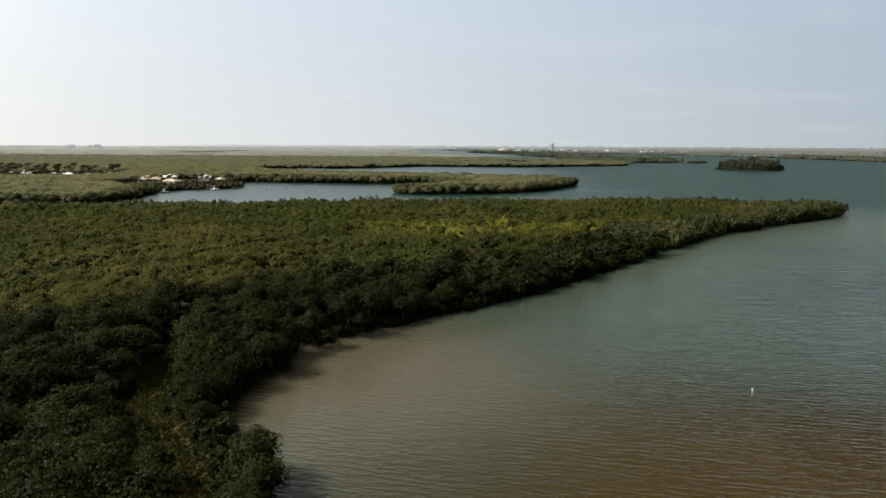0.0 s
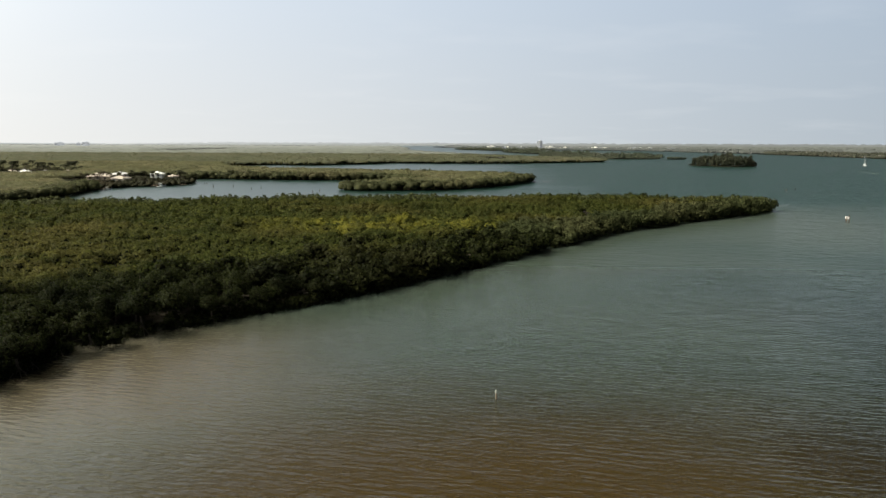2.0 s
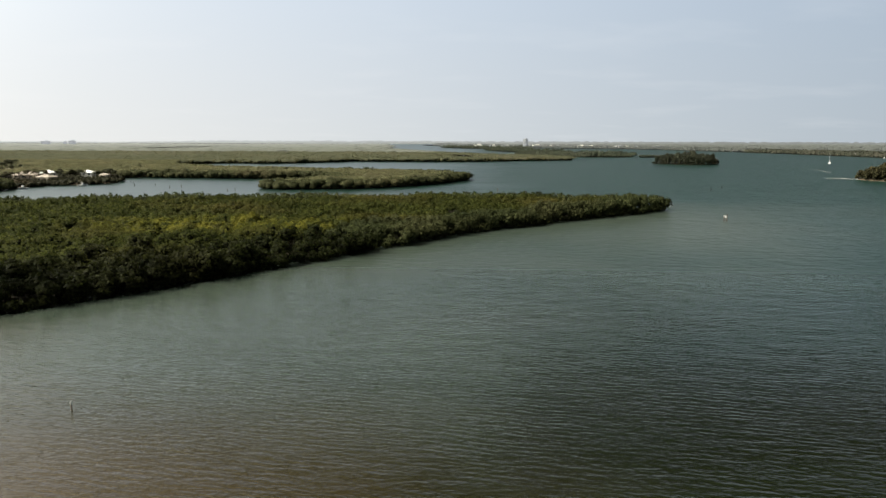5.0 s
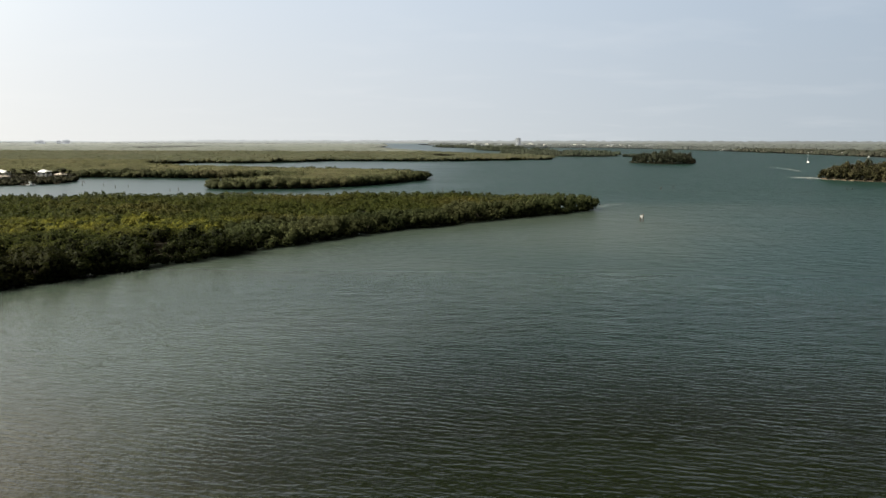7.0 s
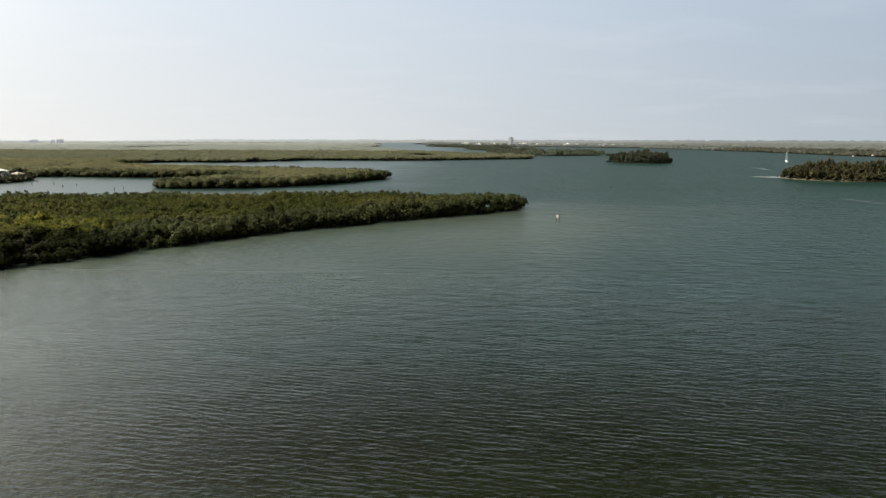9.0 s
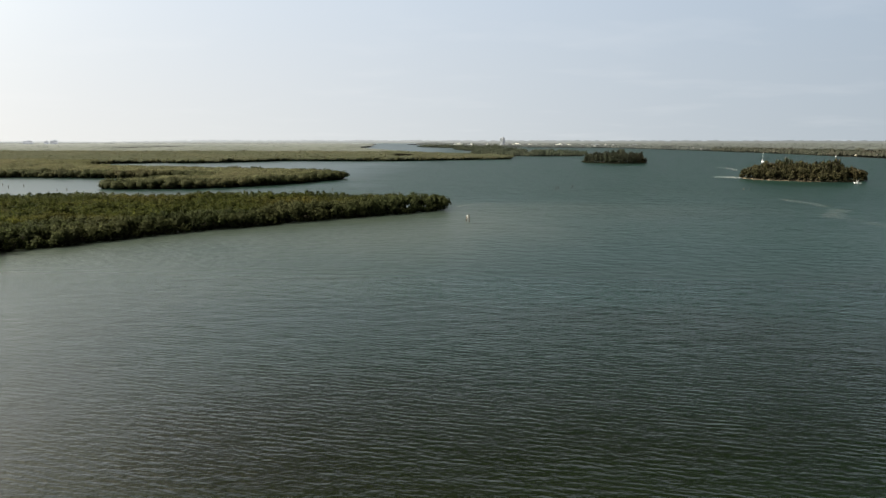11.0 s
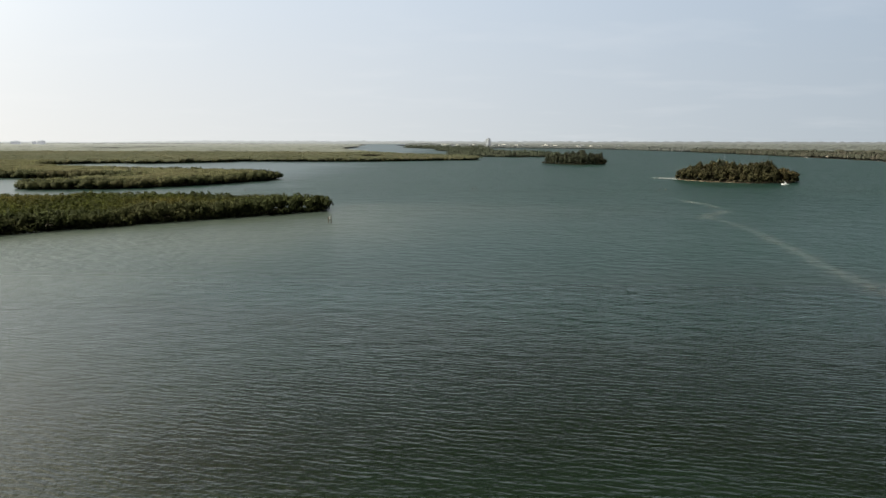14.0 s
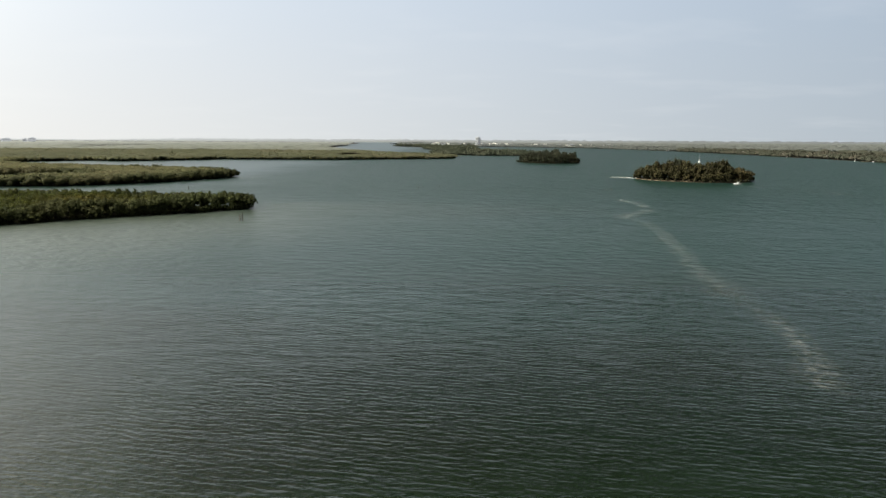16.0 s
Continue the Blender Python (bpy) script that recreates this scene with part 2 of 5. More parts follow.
BEACH = plain("beach_sand", (0.075, 0.06, 0.042), (0.15, 0.12, 0.085), 0.95, 0.5, grime=0.3)
WHITE = plain("white_wall", (0.70, 0.68, 0.64), (0.80, 0.79, 0.76), 0.8, 0.6, grime=0.12)
CREAM = plain("cream_wall", (0.52, 0.45, 0.35), (0.62, 0.55, 0.44), 0.85, 0.6, grime=0.15)
ROOF_W = plain("white_metal_roof", (0.68, 0.70, 0.70), (0.80, 0.80, 0.80), 0.45, 0.8, grime=0.1)
ROOF_T = plain("tile_roof", (0.27, 0.23, 0.19), (0.38, 0.34, 0.29), 0.85, 1.2, grime=0.2)
ROOF_G = plain("grey_shingle_roof", (0.16, 0.16, 0.16), (0.26, 0.25, 0.24), 0.9, 1.0, grime=0.2)
PANE = plain("dark_window_glass", (0.03, 0.04, 0.05), (0.05, 0.06, 0.07), 0.08, 0.5)
TIMBER = plain("weathered_timber", (0.07, 0.055, 0.04), (0.16, 0.13, 0.10), 0.9, 4, bump=0.3)
GEL = plain("white_gelcoat", (0.74, 0.75, 0.76), (0.82, 0.82, 0.82), 0.25, 1.0)
STEEL = plain("galvanised_steel", (0.45, 0.46, 0.47), (0.6, 0.6, 0.6), 0.4, 2.0, metal=0.8)
SIGN = plain("white_sign_board", (0.28, 0.286, 0.28), (0.335, 0.335, 0.33), 0.5, 2.0, grime=0.2)


def oval(nt, x, y, rx, ry, turn=0.0):
    """Distance from a plan point, 1 on the oval's rim."""
    geo = nt.nodes.new("ShaderNodeNewGeometry")
    mp = nt.nodes.new("ShaderNodeMapping")
    mp.vector_type = "TEXTURE"
    mp.inputs["Location"].default_value = (x, y, 0)
    mp.inputs["Rotation"].default_value = (0, 0, radians(turn))
    mp.inputs["Scale"].default_value = (rx, ry, 1e6)
    nt.links.new(geo.outputs["Position"], mp.inputs["Vector"])
    ln = nt.nodes.new("ShaderNodeVectorMath")
    ln.operation = "LENGTH"
    nt.links.new(mp.outputs[0], ln.inputs[0])
    return ln.outputs["Value"]


def crests(nt, turn, along, across, scale, detail):
    """Noise drawn out along wave crests: the crests' bearing, and its stretch along and across them."""
    geo = nt.nodes.new("ShaderNodeNewGeometry")
    mp = nt.nodes.new("ShaderNodeMapping")
    mp.vector_type = "TEXTURE"
    mp.inputs["Rotation"].default_value = (0, 0, radians(turn))
    mp.inputs["Scale"].default_value = (along, across, 1)
    nt.links.new(geo.outputs["Position"], mp.inputs["Vector"])
    n = nt.nodes.new("ShaderNodeTexNoise")
    n.inputs["Scale"].default_value, n.inputs["Detail"].default_value = scale, detail
    nt.links.new(mp.outputs[0], n.inputs["Vector"])
    return n.outputs["Fac"]


WIND = -8.0                         # the bearing of the wave crests, degrees


def wave_train(nt, turn, length, stretch, bend):
    """Long-crested waves of one length, bent and broken by noise."""
    geo = nt.nodes.new("ShaderNodeNewGeometry")
    mp = nt.nodes.new("ShaderNodeMapping")
    mp.vector_type = "TEXTURE"
    mp.inputs["Rotation"].default_value = (0, 0, radians(turn))
    mp.inputs["Scale"].default_value = (stretch, 1, 1)
    nt.links.new(geo.outputs["Position"], mp.inputs["Vector"])
    w = nt.nodes.new("ShaderNodeTexWave")
    w.wave_type, w.bands_direction, w.wave_profile = "BANDS", "Y", "SIN"
    w.inputs["Scale"].default_value = 0.31416 / length
    w.inputs["Distortion"].default_value, w.inputs["Detail"].default_value = bend, 2.0
    w.inputs["Detail Scale"].default_value = 1.1
    nt.links.new(mp.outputs[0], w.inputs["Vector"])
    return w.outputs["Fac"]


def water_material():
    m, nt, bs = stock("lagoon_water")
    geo = nt.nodes.new("ShaderNodeNewGeometry")
    spot = nt.nodes.new("ShaderNodeSeparateXYZ")
    nt.links.new(geo.outputs["Position"], spot.inputs[0])
    px, py = spot.outputs["X"], spot.outputs["Y"]
    # blue-green far off, with reflected sky put into the colour; olive near by
    deep = ramp_mix(nt, noise_fac(nt, 0.012, 0.35, 0.65, 3, (1, 1.6, 1)), (0.0041, 0.0174, 0.0138), (0.0057, 0.0198, 0.0150))
    wander = calc(nt, "MULTIPLY_ADD", noise_fac(nt, 0.014, 0.25, 0.75, 4, (0.6, 1.5, 1)), 60.0, py)
    deep = ramp_mix(nt, span(nt, wander, 240, 70), deep, (0.0047, 0.0065, 0.0024))
    # darker weed beds on the bottom
    weed = calc(nt, "MULTIPLY", noise_fac(nt, 0.022, 0.56, 0.70, 4, (0.7, 1.6, 1)), span(nt, py, 200, 110, 0.0, 0.55))
    deep = ramp_mix(nt, weed, deep, (0.0038, 0.0075, 0.0030))
    deep = ramp_mix(nt, calc(nt, "MULTIPLY", span(nt, calc(nt, "MULTIPLY_ADD", noise_fac(nt, 0.12, 0.3, 0.7, 4), 0.6, oval(nt, 81, 117, 15, 7, -8)), 1.3, 0.6), 0.7), deep, (0.0030, 0.0058, 0.0026))
    # wide silt band along the peninsula's lee shore, colour lightened for sunward sky glare
    cast = nt.nodes.new("ShaderNodeVectorMath")
    cast.operation = "DOT_PRODUCT"
    cast.inputs[1].default_value = (0.755, -0.656, 0)
    nt.links.new(geo.outputs["Position"], cast.inputs[0])
    off = calc(nt, "MULTIPLY_ADD", noise_fac(nt, 0.016, 0.25, 0.75, 4), 70.0, cast.outputs["Value"])
    glare_band = calc(nt, "MULTIPLY", span(nt, off, 72, -50), span(nt, py, 350, 270))
    deep = ramp_mix(nt, glare_band, deep, SILT_GLARE)
    # brown sand under the near bight, palest by the beach
    ragged = noise_fac(nt, 0.03, 0.2, 0.8, 4)
    shoal = span(nt, calc(nt, "MULTIPLY_ADD", ragged, 0.35, oval(nt, 34, 42, 58, 46, 8)), 1.35, 0.45)
    col = ramp_mix(nt, shoal, deep, SHOAL)
    beach = span(nt, calc(nt, "MULTIPLY_ADD", ragged, 0.3, oval(nt, -14, 82, 40, 34, 40)), 1.25, 0.25)
    col = ramp_mix(nt, beach, col, SHALLOW)
    nt.links.new(col, bs.inputs["Base Color"])
    # sheltered channels behind the peninsula lie smooth; the open lagoon is ruffled
    gust = calc(nt, "MULTIPLY_ADD", noise_fac(nt, 0.013, 0.3, 0.7, 4, (1, 2, 1)), 60.0, calc(nt, "MULTIPLY", px, -1.0))
    lee = calc(nt, "MULTIPLY_ADD", calc(nt, "MINIMUM", py, 420.0), 0.45, gust)
    calm = span(nt, lee, 85, 205, 1.0, 0.0)
    # rougher with distance from the camera's path, for waves too fine to draw
    open_rough = calc(nt, "ADD", span(nt, py, 60, 200, ROUGH_NEAR, 0.30), span(nt, py, 180, 420, 0.0, 0.08))
    nt.links.new(calc(nt, "MULTIPLY", open_rough, calc(nt, "MULTIPLY_ADD", calm, 0.22, 0.78)), bs.inputs["Roughness"])
    bs.inputs["IOR"].default_value = 1.33
    # heights in metres: short wind waves in long crests, ripples on them, a slower swell under them
    sharp = calc(nt, "MULTIPLY", calc(nt, "ABSOLUTE", calc(nt, "SUBTRACT", crests(nt, WIND, 2.8, 1.0, 1.15, 3.0), 0.5)), -0.21)
    train = calc(nt, "MULTIPLY", wave_train(nt, WIND - 2, 1.05, 1.9, 6.5), calc(nt, "MULTIPLY_ADD", noise_fac(nt, 0.09, 0.35, 0.65, 3), 0.022, 0.010))
    cross = calc(nt, "MULTIPLY", wave_train(nt, WIND + 16, 1.8, 1.7, 7.0), 0.014)
    ripple = calc(nt, "MULTIPLY", crests(nt, WIND + 6, 2.0, 1.0, 3.0, 2.0), 0.046)
    swell = calc(nt, "MULTIPLY", crests(nt, WIND - 8, 1.7, 1.0, 0.25, 2.0), 0.16)
    h = calc(nt, "ADD", calc(nt, "ADD", sharp, train), calc(nt, "ADD", calc(nt, "ADD", cross, ripple), swell))
    # longer, higher waves farther off, scaled so crests still show from the camera
    h = calc(nt, "MULTIPLY_ADD", crests(nt, WIND, 2.0, 1.0, 0.42, 3.0), span(nt, py, 70, 220, 0.0, 0.62), h)
    h = calc(nt, "MULTIPLY_ADD", crests(nt, WIND, 1.5, 1.0, 0.12, 4.0), span(nt, py, 130, 400, 0.0, 1.5), h)
    lane = calc(nt, "MULTIPLY_ADD", noise_fac(nt, 0.02, 0.3, 0.7, 3, (1, 2.2, 1)), 0.35, 0.75)
    wind = calc(nt, "MULTIPLY", lane, calc(nt, "MULTIPLY_ADD", calm, 0.9, 0.1))
    bp = nt.nodes.new("ShaderNodeBump")
    bp.inputs["Distance"].default_value = 1.0
    nt.links.new(wind, bp.inputs["Strength"])
    nt.links.new(h, bp.inputs["Height"])
    nt.links.new(bp.outputs[0], bs.inputs["Normal"])
    return m


SILT_GLARE, SHOAL, SHALLOW, ROUGH_NEAR = (0.031, 0.042, 0.033), (0.0245, 0.0172, 0.0060), (0.050, 0.044, 0.030), 0.155
WATER = water_material()


def foam_material():
    m, nt, bs = stock("thin_foam")
    bs.inputs["Base Color"].default_value = (0.46, 0.49, 0.48, 1)
    bs.inputs["Roughness"].default_value = 0.7
    geo = nt.nodes.new("ShaderNodeAttribute")
    geo.attribute_name = "cover"
    mul = nt.nodes.new("ShaderNodeMath")
    mul.operation = "MULTIPLY"
    nt.links.new(geo.outputs["Fac"], mul.inputs[0])
    nt.links.new(noise_fac(nt, 0.7, 0.42, 0.70, 7, (0.9, 1, 1)), mul.inputs[1])
    nt.links.new(mul.outputs[0], bs.inputs["Alpha"])
    return m


FOAM = foam_material()

# ---- builders ----
RNG = np.random.default_rng(7)


def part(name, bm, material, parent=None, label=""):
    """Links a bmesh as one mesh object, under a thing where one is given."""
    me = bpy.data.meshes.new(name)
    bm.to_mesh(me)
    bm.free()
    me.materials.append(material)
    ob = new(name, me)
    if parent is not None:
        ob.parent = parent
    if label:
        ob["label"] = label
    return ob


def array_mesh(name, verts, polys, material, smooth=False, normals=None, core=None):
    """A mesh from vertex and polygon arrays (polys: arrays of one corner count each). core: a second material for the triangles."""
    me = bpy.data.meshes.new(name)
    verts = np.asarray(verts, dtype=np.float32)
    polys = [np.asarray(p, dtype=np.int32) for p in polys if len(p)]
    loops = np.concatenate([p.ravel() for p in polys])
    counts = np.concatenate([np.full(len(p), p.shape[1], dtype=np.int32) for p in polys])
    starts = np.concatenate([[0], np.cumsum(counts)[:-1]]).astype(np.int32)
    me.vertices.add(len(verts))
    me.vertices.foreach_set("co", verts.ravel())
    me.loops.add(len(loops))
    me.loops.foreach_set("vertex_index", loops)
    me.polygons.add(len(starts))
    me.polygons.foreach_set("loop_start", starts)
    if smooth:
        me.polygons.foreach_set("use_smooth", np.ones(len(starts), dtype=bool))
    me.update(calc_edges=True)
    me.validate()
    if normals is not None:
        # leaves take the light as the round of the crown does
        me.polygons.foreach_set("use_smooth", np.ones(len(me.polygons), dtype=bool))
        me.normals_split_custom_set_from_vertices(np.asarray(normals, dtype=np.float32))
    me.materials.append(material)
    if core is not None:
        me.materials.append(core)
        me.polygons.foreach_set("material_index", np.array([1 if p.loop_total == 3 else 0 for p in me.polygons], dtype=np.int32))
    return me


def box(bm, x, y, z, w, d, h, turn=0.0):
    """A box that stands on (x, y, z)."""
    r = bmesh.ops.create_cube(bm, size=1, matrix=pose(x, y, z + h / 2, 0, 0, turn) @ Matrix.Diagonal((w, d, h, 1)))
    return r["verts"]


def rod(bm, a, b, r0, r1, seg=8):
    """A tapered round bar from a to b."""
    a, b = Vector(a), Vector(b)
    m = Matrix.Translation((a + b) / 2) @ (b - a).to_track_quat("Z", "Y").to_matrix().to_4x4()
    bmesh.ops.create_cone(bm, cap_ends=True, segments=seg, radius1=r0, radius2=r1, depth=(b - a).length, matrix=m)


def ball_arrays(sub):
    bm = bmesh.new()
    bmesh.ops.create_icosphere(bm, subdivisions=sub, radius=1)
    v = np.array([p.co for p in bm.verts])
    f = np.array([[q.index for q in p.verts] for p in bm.faces])
    bm.free()
    return v, f


BALL0, BALL1 = ball_arrays(1), ball_arrays(2)


def curve_ring(points, step, wobble, seed, closed=True):
    """A smooth line through plan points, cut to even steps, with an uneven edge."""
    p = np.array(points, dtype=float)
    n = len(p)
    out = []
    for i in range(n if closed else n - 1):
        if closed:
            a, b, c, d = p[(i - 1) % n], p[i], p[(i + 1) % n], p[(i + 2) % n]
        else:
            a, b, c, d = p[max(i - 1, 0)], p[i], p[i + 1], p[min(i + 2, n - 1)]
        k = max(1, int(np.linalg.norm(c - b) / step))
        for t in np.arange(k) / k:
            out.append(0.5 * (2 * b + (c - a) * t + (2 * a - 5 * b + 4 * c - d) * t ** 2 + (3 * b - a - 3 * c + d) * t ** 3))
    out = np.array(out)
    if wobble:
        for i, q in enumerate(out):
            v = noise.noise_vector((q[0] / (wobble * 4), q[1] / (wobble * 4), seed))
            w = noise.noise_vector((q[0] / (wobble * 1.3), q[1] / (wobble * 1.3), seed + 9))
            out[i] = q + np.array(v[:2]) * wobble * 0.9 + np.array(w[:2]) * wobble * 0.35
    return out


def inside(poly, pts):
    """Which plan points lie within the ring."""
    x, y = pts[:, 0], pts[:, 1]
    res = np.zeros(len(pts), dtype=bool)
    j = len(poly) - 1
    for i in range(len(poly)):
        xi, yi, xj, yj = poly[i][0], poly[i][1], poly[j][0], poly[j][1]
        if yi != yj:
            res ^= ((yi > y) != (yj > y)) & (x < (xj - xi) * (y - yi) / (yj - yi) + xi)
        j = i
    return res


def edge_distance(poly, pts, closed=True):
    best = np.full(len(pts), 1e9)
    n = len(poly)
    for i in range(n if closed else n - 1):
        a, b = poly[i], poly[(i + 1) % n]
        ab = b - a
        L = max(ab @ ab, 1e-9)
        t = np.clip(((pts - a) @ ab) / L, 0, 1)
        d = np.linalg.norm(pts - (a + t[:, None] * ab), axis=1)
        best = np.minimum(best, d)
    return best


def scatter(poly, step, seed, x0=-1e9, x1=1e9, y0=-1e9, y1=1e9):
    """Jittered, staggered places inside a ring."""
    rng = np.random.default_rng(seed)
    lo, hi = np.maximum(poly.min(0), (x0, y0)), np.minimum(poly.max(0), (x1, y1))
    xs, ys = np.arange(lo[0], hi[0], step), np.arange(lo[1], hi[1], step * 0.87)
    if not len(xs) or not len(ys):
        return np.zeros((0, 2))
    g = np.stack(np.meshgrid(xs, ys), -1)
    g[1::2, :, 0] += step / 2
    g = g.reshape(-1, 2) + rng.uniform(-0.42, 0.42, (g.size // 2, 2)) * step
    return g[inside(poly, g)]


def leaf_cloud(rng, lobes, count, size, droop=0.0, soft=0.8):
    """Leaf clumps over a set of lobes (centre, radii): kite-shaped blades, each turned its own way."""
    lobes = np.array(lobes)
    area = lobes[:, 3] * lobes[:, 5]
    pick = rng.choice(len(lobes), count, p=area / area.sum())
    d = rng.normal(size=(count, 3))
    d[:, 2] = np.abs(d[:, 2]) * 1.0 - 0.35 * rng.random(count)
    d /= np.linalg.norm(d, axis=1, keepdims=True)
    c = lobes[pick, :3] + d * lobes[pick, 3:6] * rng.uniform(0.86, 1.10, (count, 1))
    nrm = d + rng.normal(size=(count, 3)) * 0.36
    nrm /= np.linalg.norm(nrm, axis=1, keepdims=True)
    t = np.cross(nrm, rng.normal(size=(count, 3)))
    t[:, 2] -= droop
    t /= np.linalg.norm(t, axis=1, keepdims=True)
    b = np.cross(nrm, t)
    s = size * rng.uniform(0.6, 1.35, (count, 1))
    lift = nrm * s * 0.18
    v = np.stack([c - t * s * 0.6, c - b * s * 0.42 - lift, c + t * s * 0.65, c + b * s * 0.42 - lift], 1)
    way_ = d * soft + nrm * (1.25 - soft)
    way_ /= np.linalg.norm(way_, axis=1, keepdims=True)
    return v.reshape(-1, 3), np.arange(count * 4).reshape(-1, 4), np.repeat(way_, 4, axis=0)


def crown(seed, width, height, n_lobes, count, size, core=BALL0, knobs=0, soft=0.6, dome=0.40):
    """Vertex and face arrays of one rounded, lumpy crown standing on z = 0, about as wide and high as given.
    knobs: smaller boughs that stand out of the large ones."""
    rng = np.random.default_rng(seed)
    lobes = []
    for i in range(n_lobes):
        a = i * 2.399 + rng.uniform(-0.4, 0.4)
        q = math.sqrt((i + 0.3) / n_lobes) * 0.31 * width
        r = width * rng.uniform(0.17, 0.29)
        z = height * (0.72 - dome * (q / (0.31 * width)) ** 1.5) + rng.uniform(-0.10, 0.10) * height
        lobes.append((q * math.cos(a), q * math.sin(a), z, r, r, min(r, height * rng.uniform(0.22, 0.32))))
    big = len(lobes)
    for i in range(knobs):
        l = lobes[rng.integers(0, big)]
        d = rng.normal(size=3)
        d[2] = abs(d[2]) + 0.25
        d /= np.linalg.norm(d)
        r = l[3] * rng.uniform(0.30, 0.52)
        lobes.append((l[0] + d[0] * l[3], l[1] + d[1] * l[3], l[2] + d[2] * l[5] * 0.95, r, r, r * 0.85))
    lobes.append((0, 0, height * 0.40, width * 0.40, width * 0.40, height * 0.40))
    verts, tris, n = [], [], 0
    bv, bf = core
    solid = lobes[:big] + lobes[-1:]
    for l in solid:
        k = 0.44 + 0.14 * rng.random(len(bv))[:, None]
        verts.append(bv * k * np.array(l[3:6]) + np.array(l[:3]))
        tris.append(bf + n)
        n += len(bv)
    lv, lf, ln = leaf_cloud(rng, lobes, count, size, soft=soft)
    verts.append(lv)
    return np.concatenate(verts), np.concatenate(tris), lf + n, np.concatenate([np.tile(bv, (len(solid), 1)), ln])


def blob(seed, width, height, count, size):
    """A cheap crown for far trees: one lumpy dome and a few clumps."""
    rng = np.random.default_rng(seed)
    bv, bf = BALL0
    k = 0.68 + 0.28 * rng.random(len(bv))[:, None]
    v = bv * k * np.array((width / 2, width / 2, height * 0.5)) + np.array((0, 0, height * 0.5))
    lv, lf, ln = leaf_cloud(rng, [(0, 0, height * 0.5, width * 0.5, width * 0.5, height * 0.5)], max(count, 1), size)
    return np.concatenate([v, lv]), bf, lf + len(v), np.concatenate([bv, ln])


def spread(name, kinds, pts, z, scale, material, seed, squash=None, even=0.0, core=None):
    """Joins many crowns, each turned and sized its own way, into one mesh."""
    rng = np.random.default_rng(seed)
    V, T, Q, N, n = [], [], [], [], 0
    ang, kind = rng.uniform(0, 6.283, len(pts)), rng.integers(0, len(kinds), len(pts))
    for i in range(len(pts)):
        v, t, q, m = kinds[kind[i]]
        c, s = math.cos(ang[i]), math.sin(ang[i])
        k, h = scale[i], scale[i] if squash is None else squash[i]
        w = np.empty_like(v)
        w[:, 0] = (v[:, 0] * c - v[:, 1] * s) * k + pts[i, 0]
        w[:, 1] = (v[:, 0] * s + v[:, 1] * c) * k + pts[i, 1]
        w[:, 2] = v[:, 2] * h + z[i]
        u = m.copy()
        u[:, 0], u[:, 1] = m[:, 0] * c - m[:, 1] * s, m[:, 0] * s + m[:, 1] * c
        u *= 1 - even
        u[:, 2] += even
        V.append(w), T.append(t + n), Q.append(q + n), N.append(u)
        n += len(v)
    N = np.concatenate(N)
    N /= np.maximum(np.linalg.norm(N, axis=1, keepdims=True), 1e-6)
    return new(name, array_mesh(name, np.concatenate(V), [np.concatenate(T), np.concatenate(Q)], material, normals=N, core=core))


# ---- the plan: water and land ----
def sheet(name, x0, y0, x1, y1, z, material):
    bm = bmesh.new()
    bmesh.ops.create_grid(bm, x_segments=12, y_segments=12, size=0.5, matrix=Matrix.Translation(((x0 + x1) / 2, (y0 + y1) / 2, z)) @ Matrix.Diagonal((x1 - x0, y1 - y0, 1, 1)))
    return part(name, bm, material)


tagged(sheet("water", -4900, -4900, 4900, 4900, 0.0, WATER), "grey-green wind-rippled lagoon water, silty brown over shallow sand", "water", kind="structure")


def shrink(ring, by):
    """The ring drawn in by some metres."""
    nx = np.roll(ring, -1, 0) - np.roll(ring, 1, 0)
    area = 0.5 * np.sum(ring[:, 0] * np.roll(ring[:, 1], -1) - ring[:, 1] * np.roll(ring[:, 0], -1))
    out = np.stack([nx[:, 1], -nx[:, 0]], 1) * np.sign(area)
    return ring - by * out / np.maximum(np.linalg.norm(out, axis=1, keepdims=True), 1e-6)


def land(name, ring, label, material=MUD, top=0.45, inset=3.2):
    """Low ground: a flat top that slopes to below the water."""
    n = len(ring)
    nx = np.roll(ring, -1, 0) - np.roll(ring, 1, 0)
    area = 0.5 * np.sum(ring[:, 0] * np.roll(ring[:, 1], -1) - ring[:, 1] * np.roll(ring[:, 0], -1))
    out = np.stack([nx[:, 1], -nx[:, 0]], 1) * np.sign(area)
    out /= np.maximum(np.linalg.norm(out, axis=1, keepdims=True), 1e-6)
    inner = np.column_stack([ring - out * inset, np.full(n, top)])
    outer = np.column_stack([ring - out * (inset - 1.6), np.full(n, -0.5)])
    tess = geometry.tessellate_polygon([[Vector(p) for p in inner]])
    i = np.arange(n)
    j = (i + 1) % n
    ob = new(name, array_mesh(name, np.concatenate([inner, outer]), [np.array(tess), np.stack([i, j, j + n, i + n], 1)], material))
    return tagged(ob, label, "ground", kind="structure")


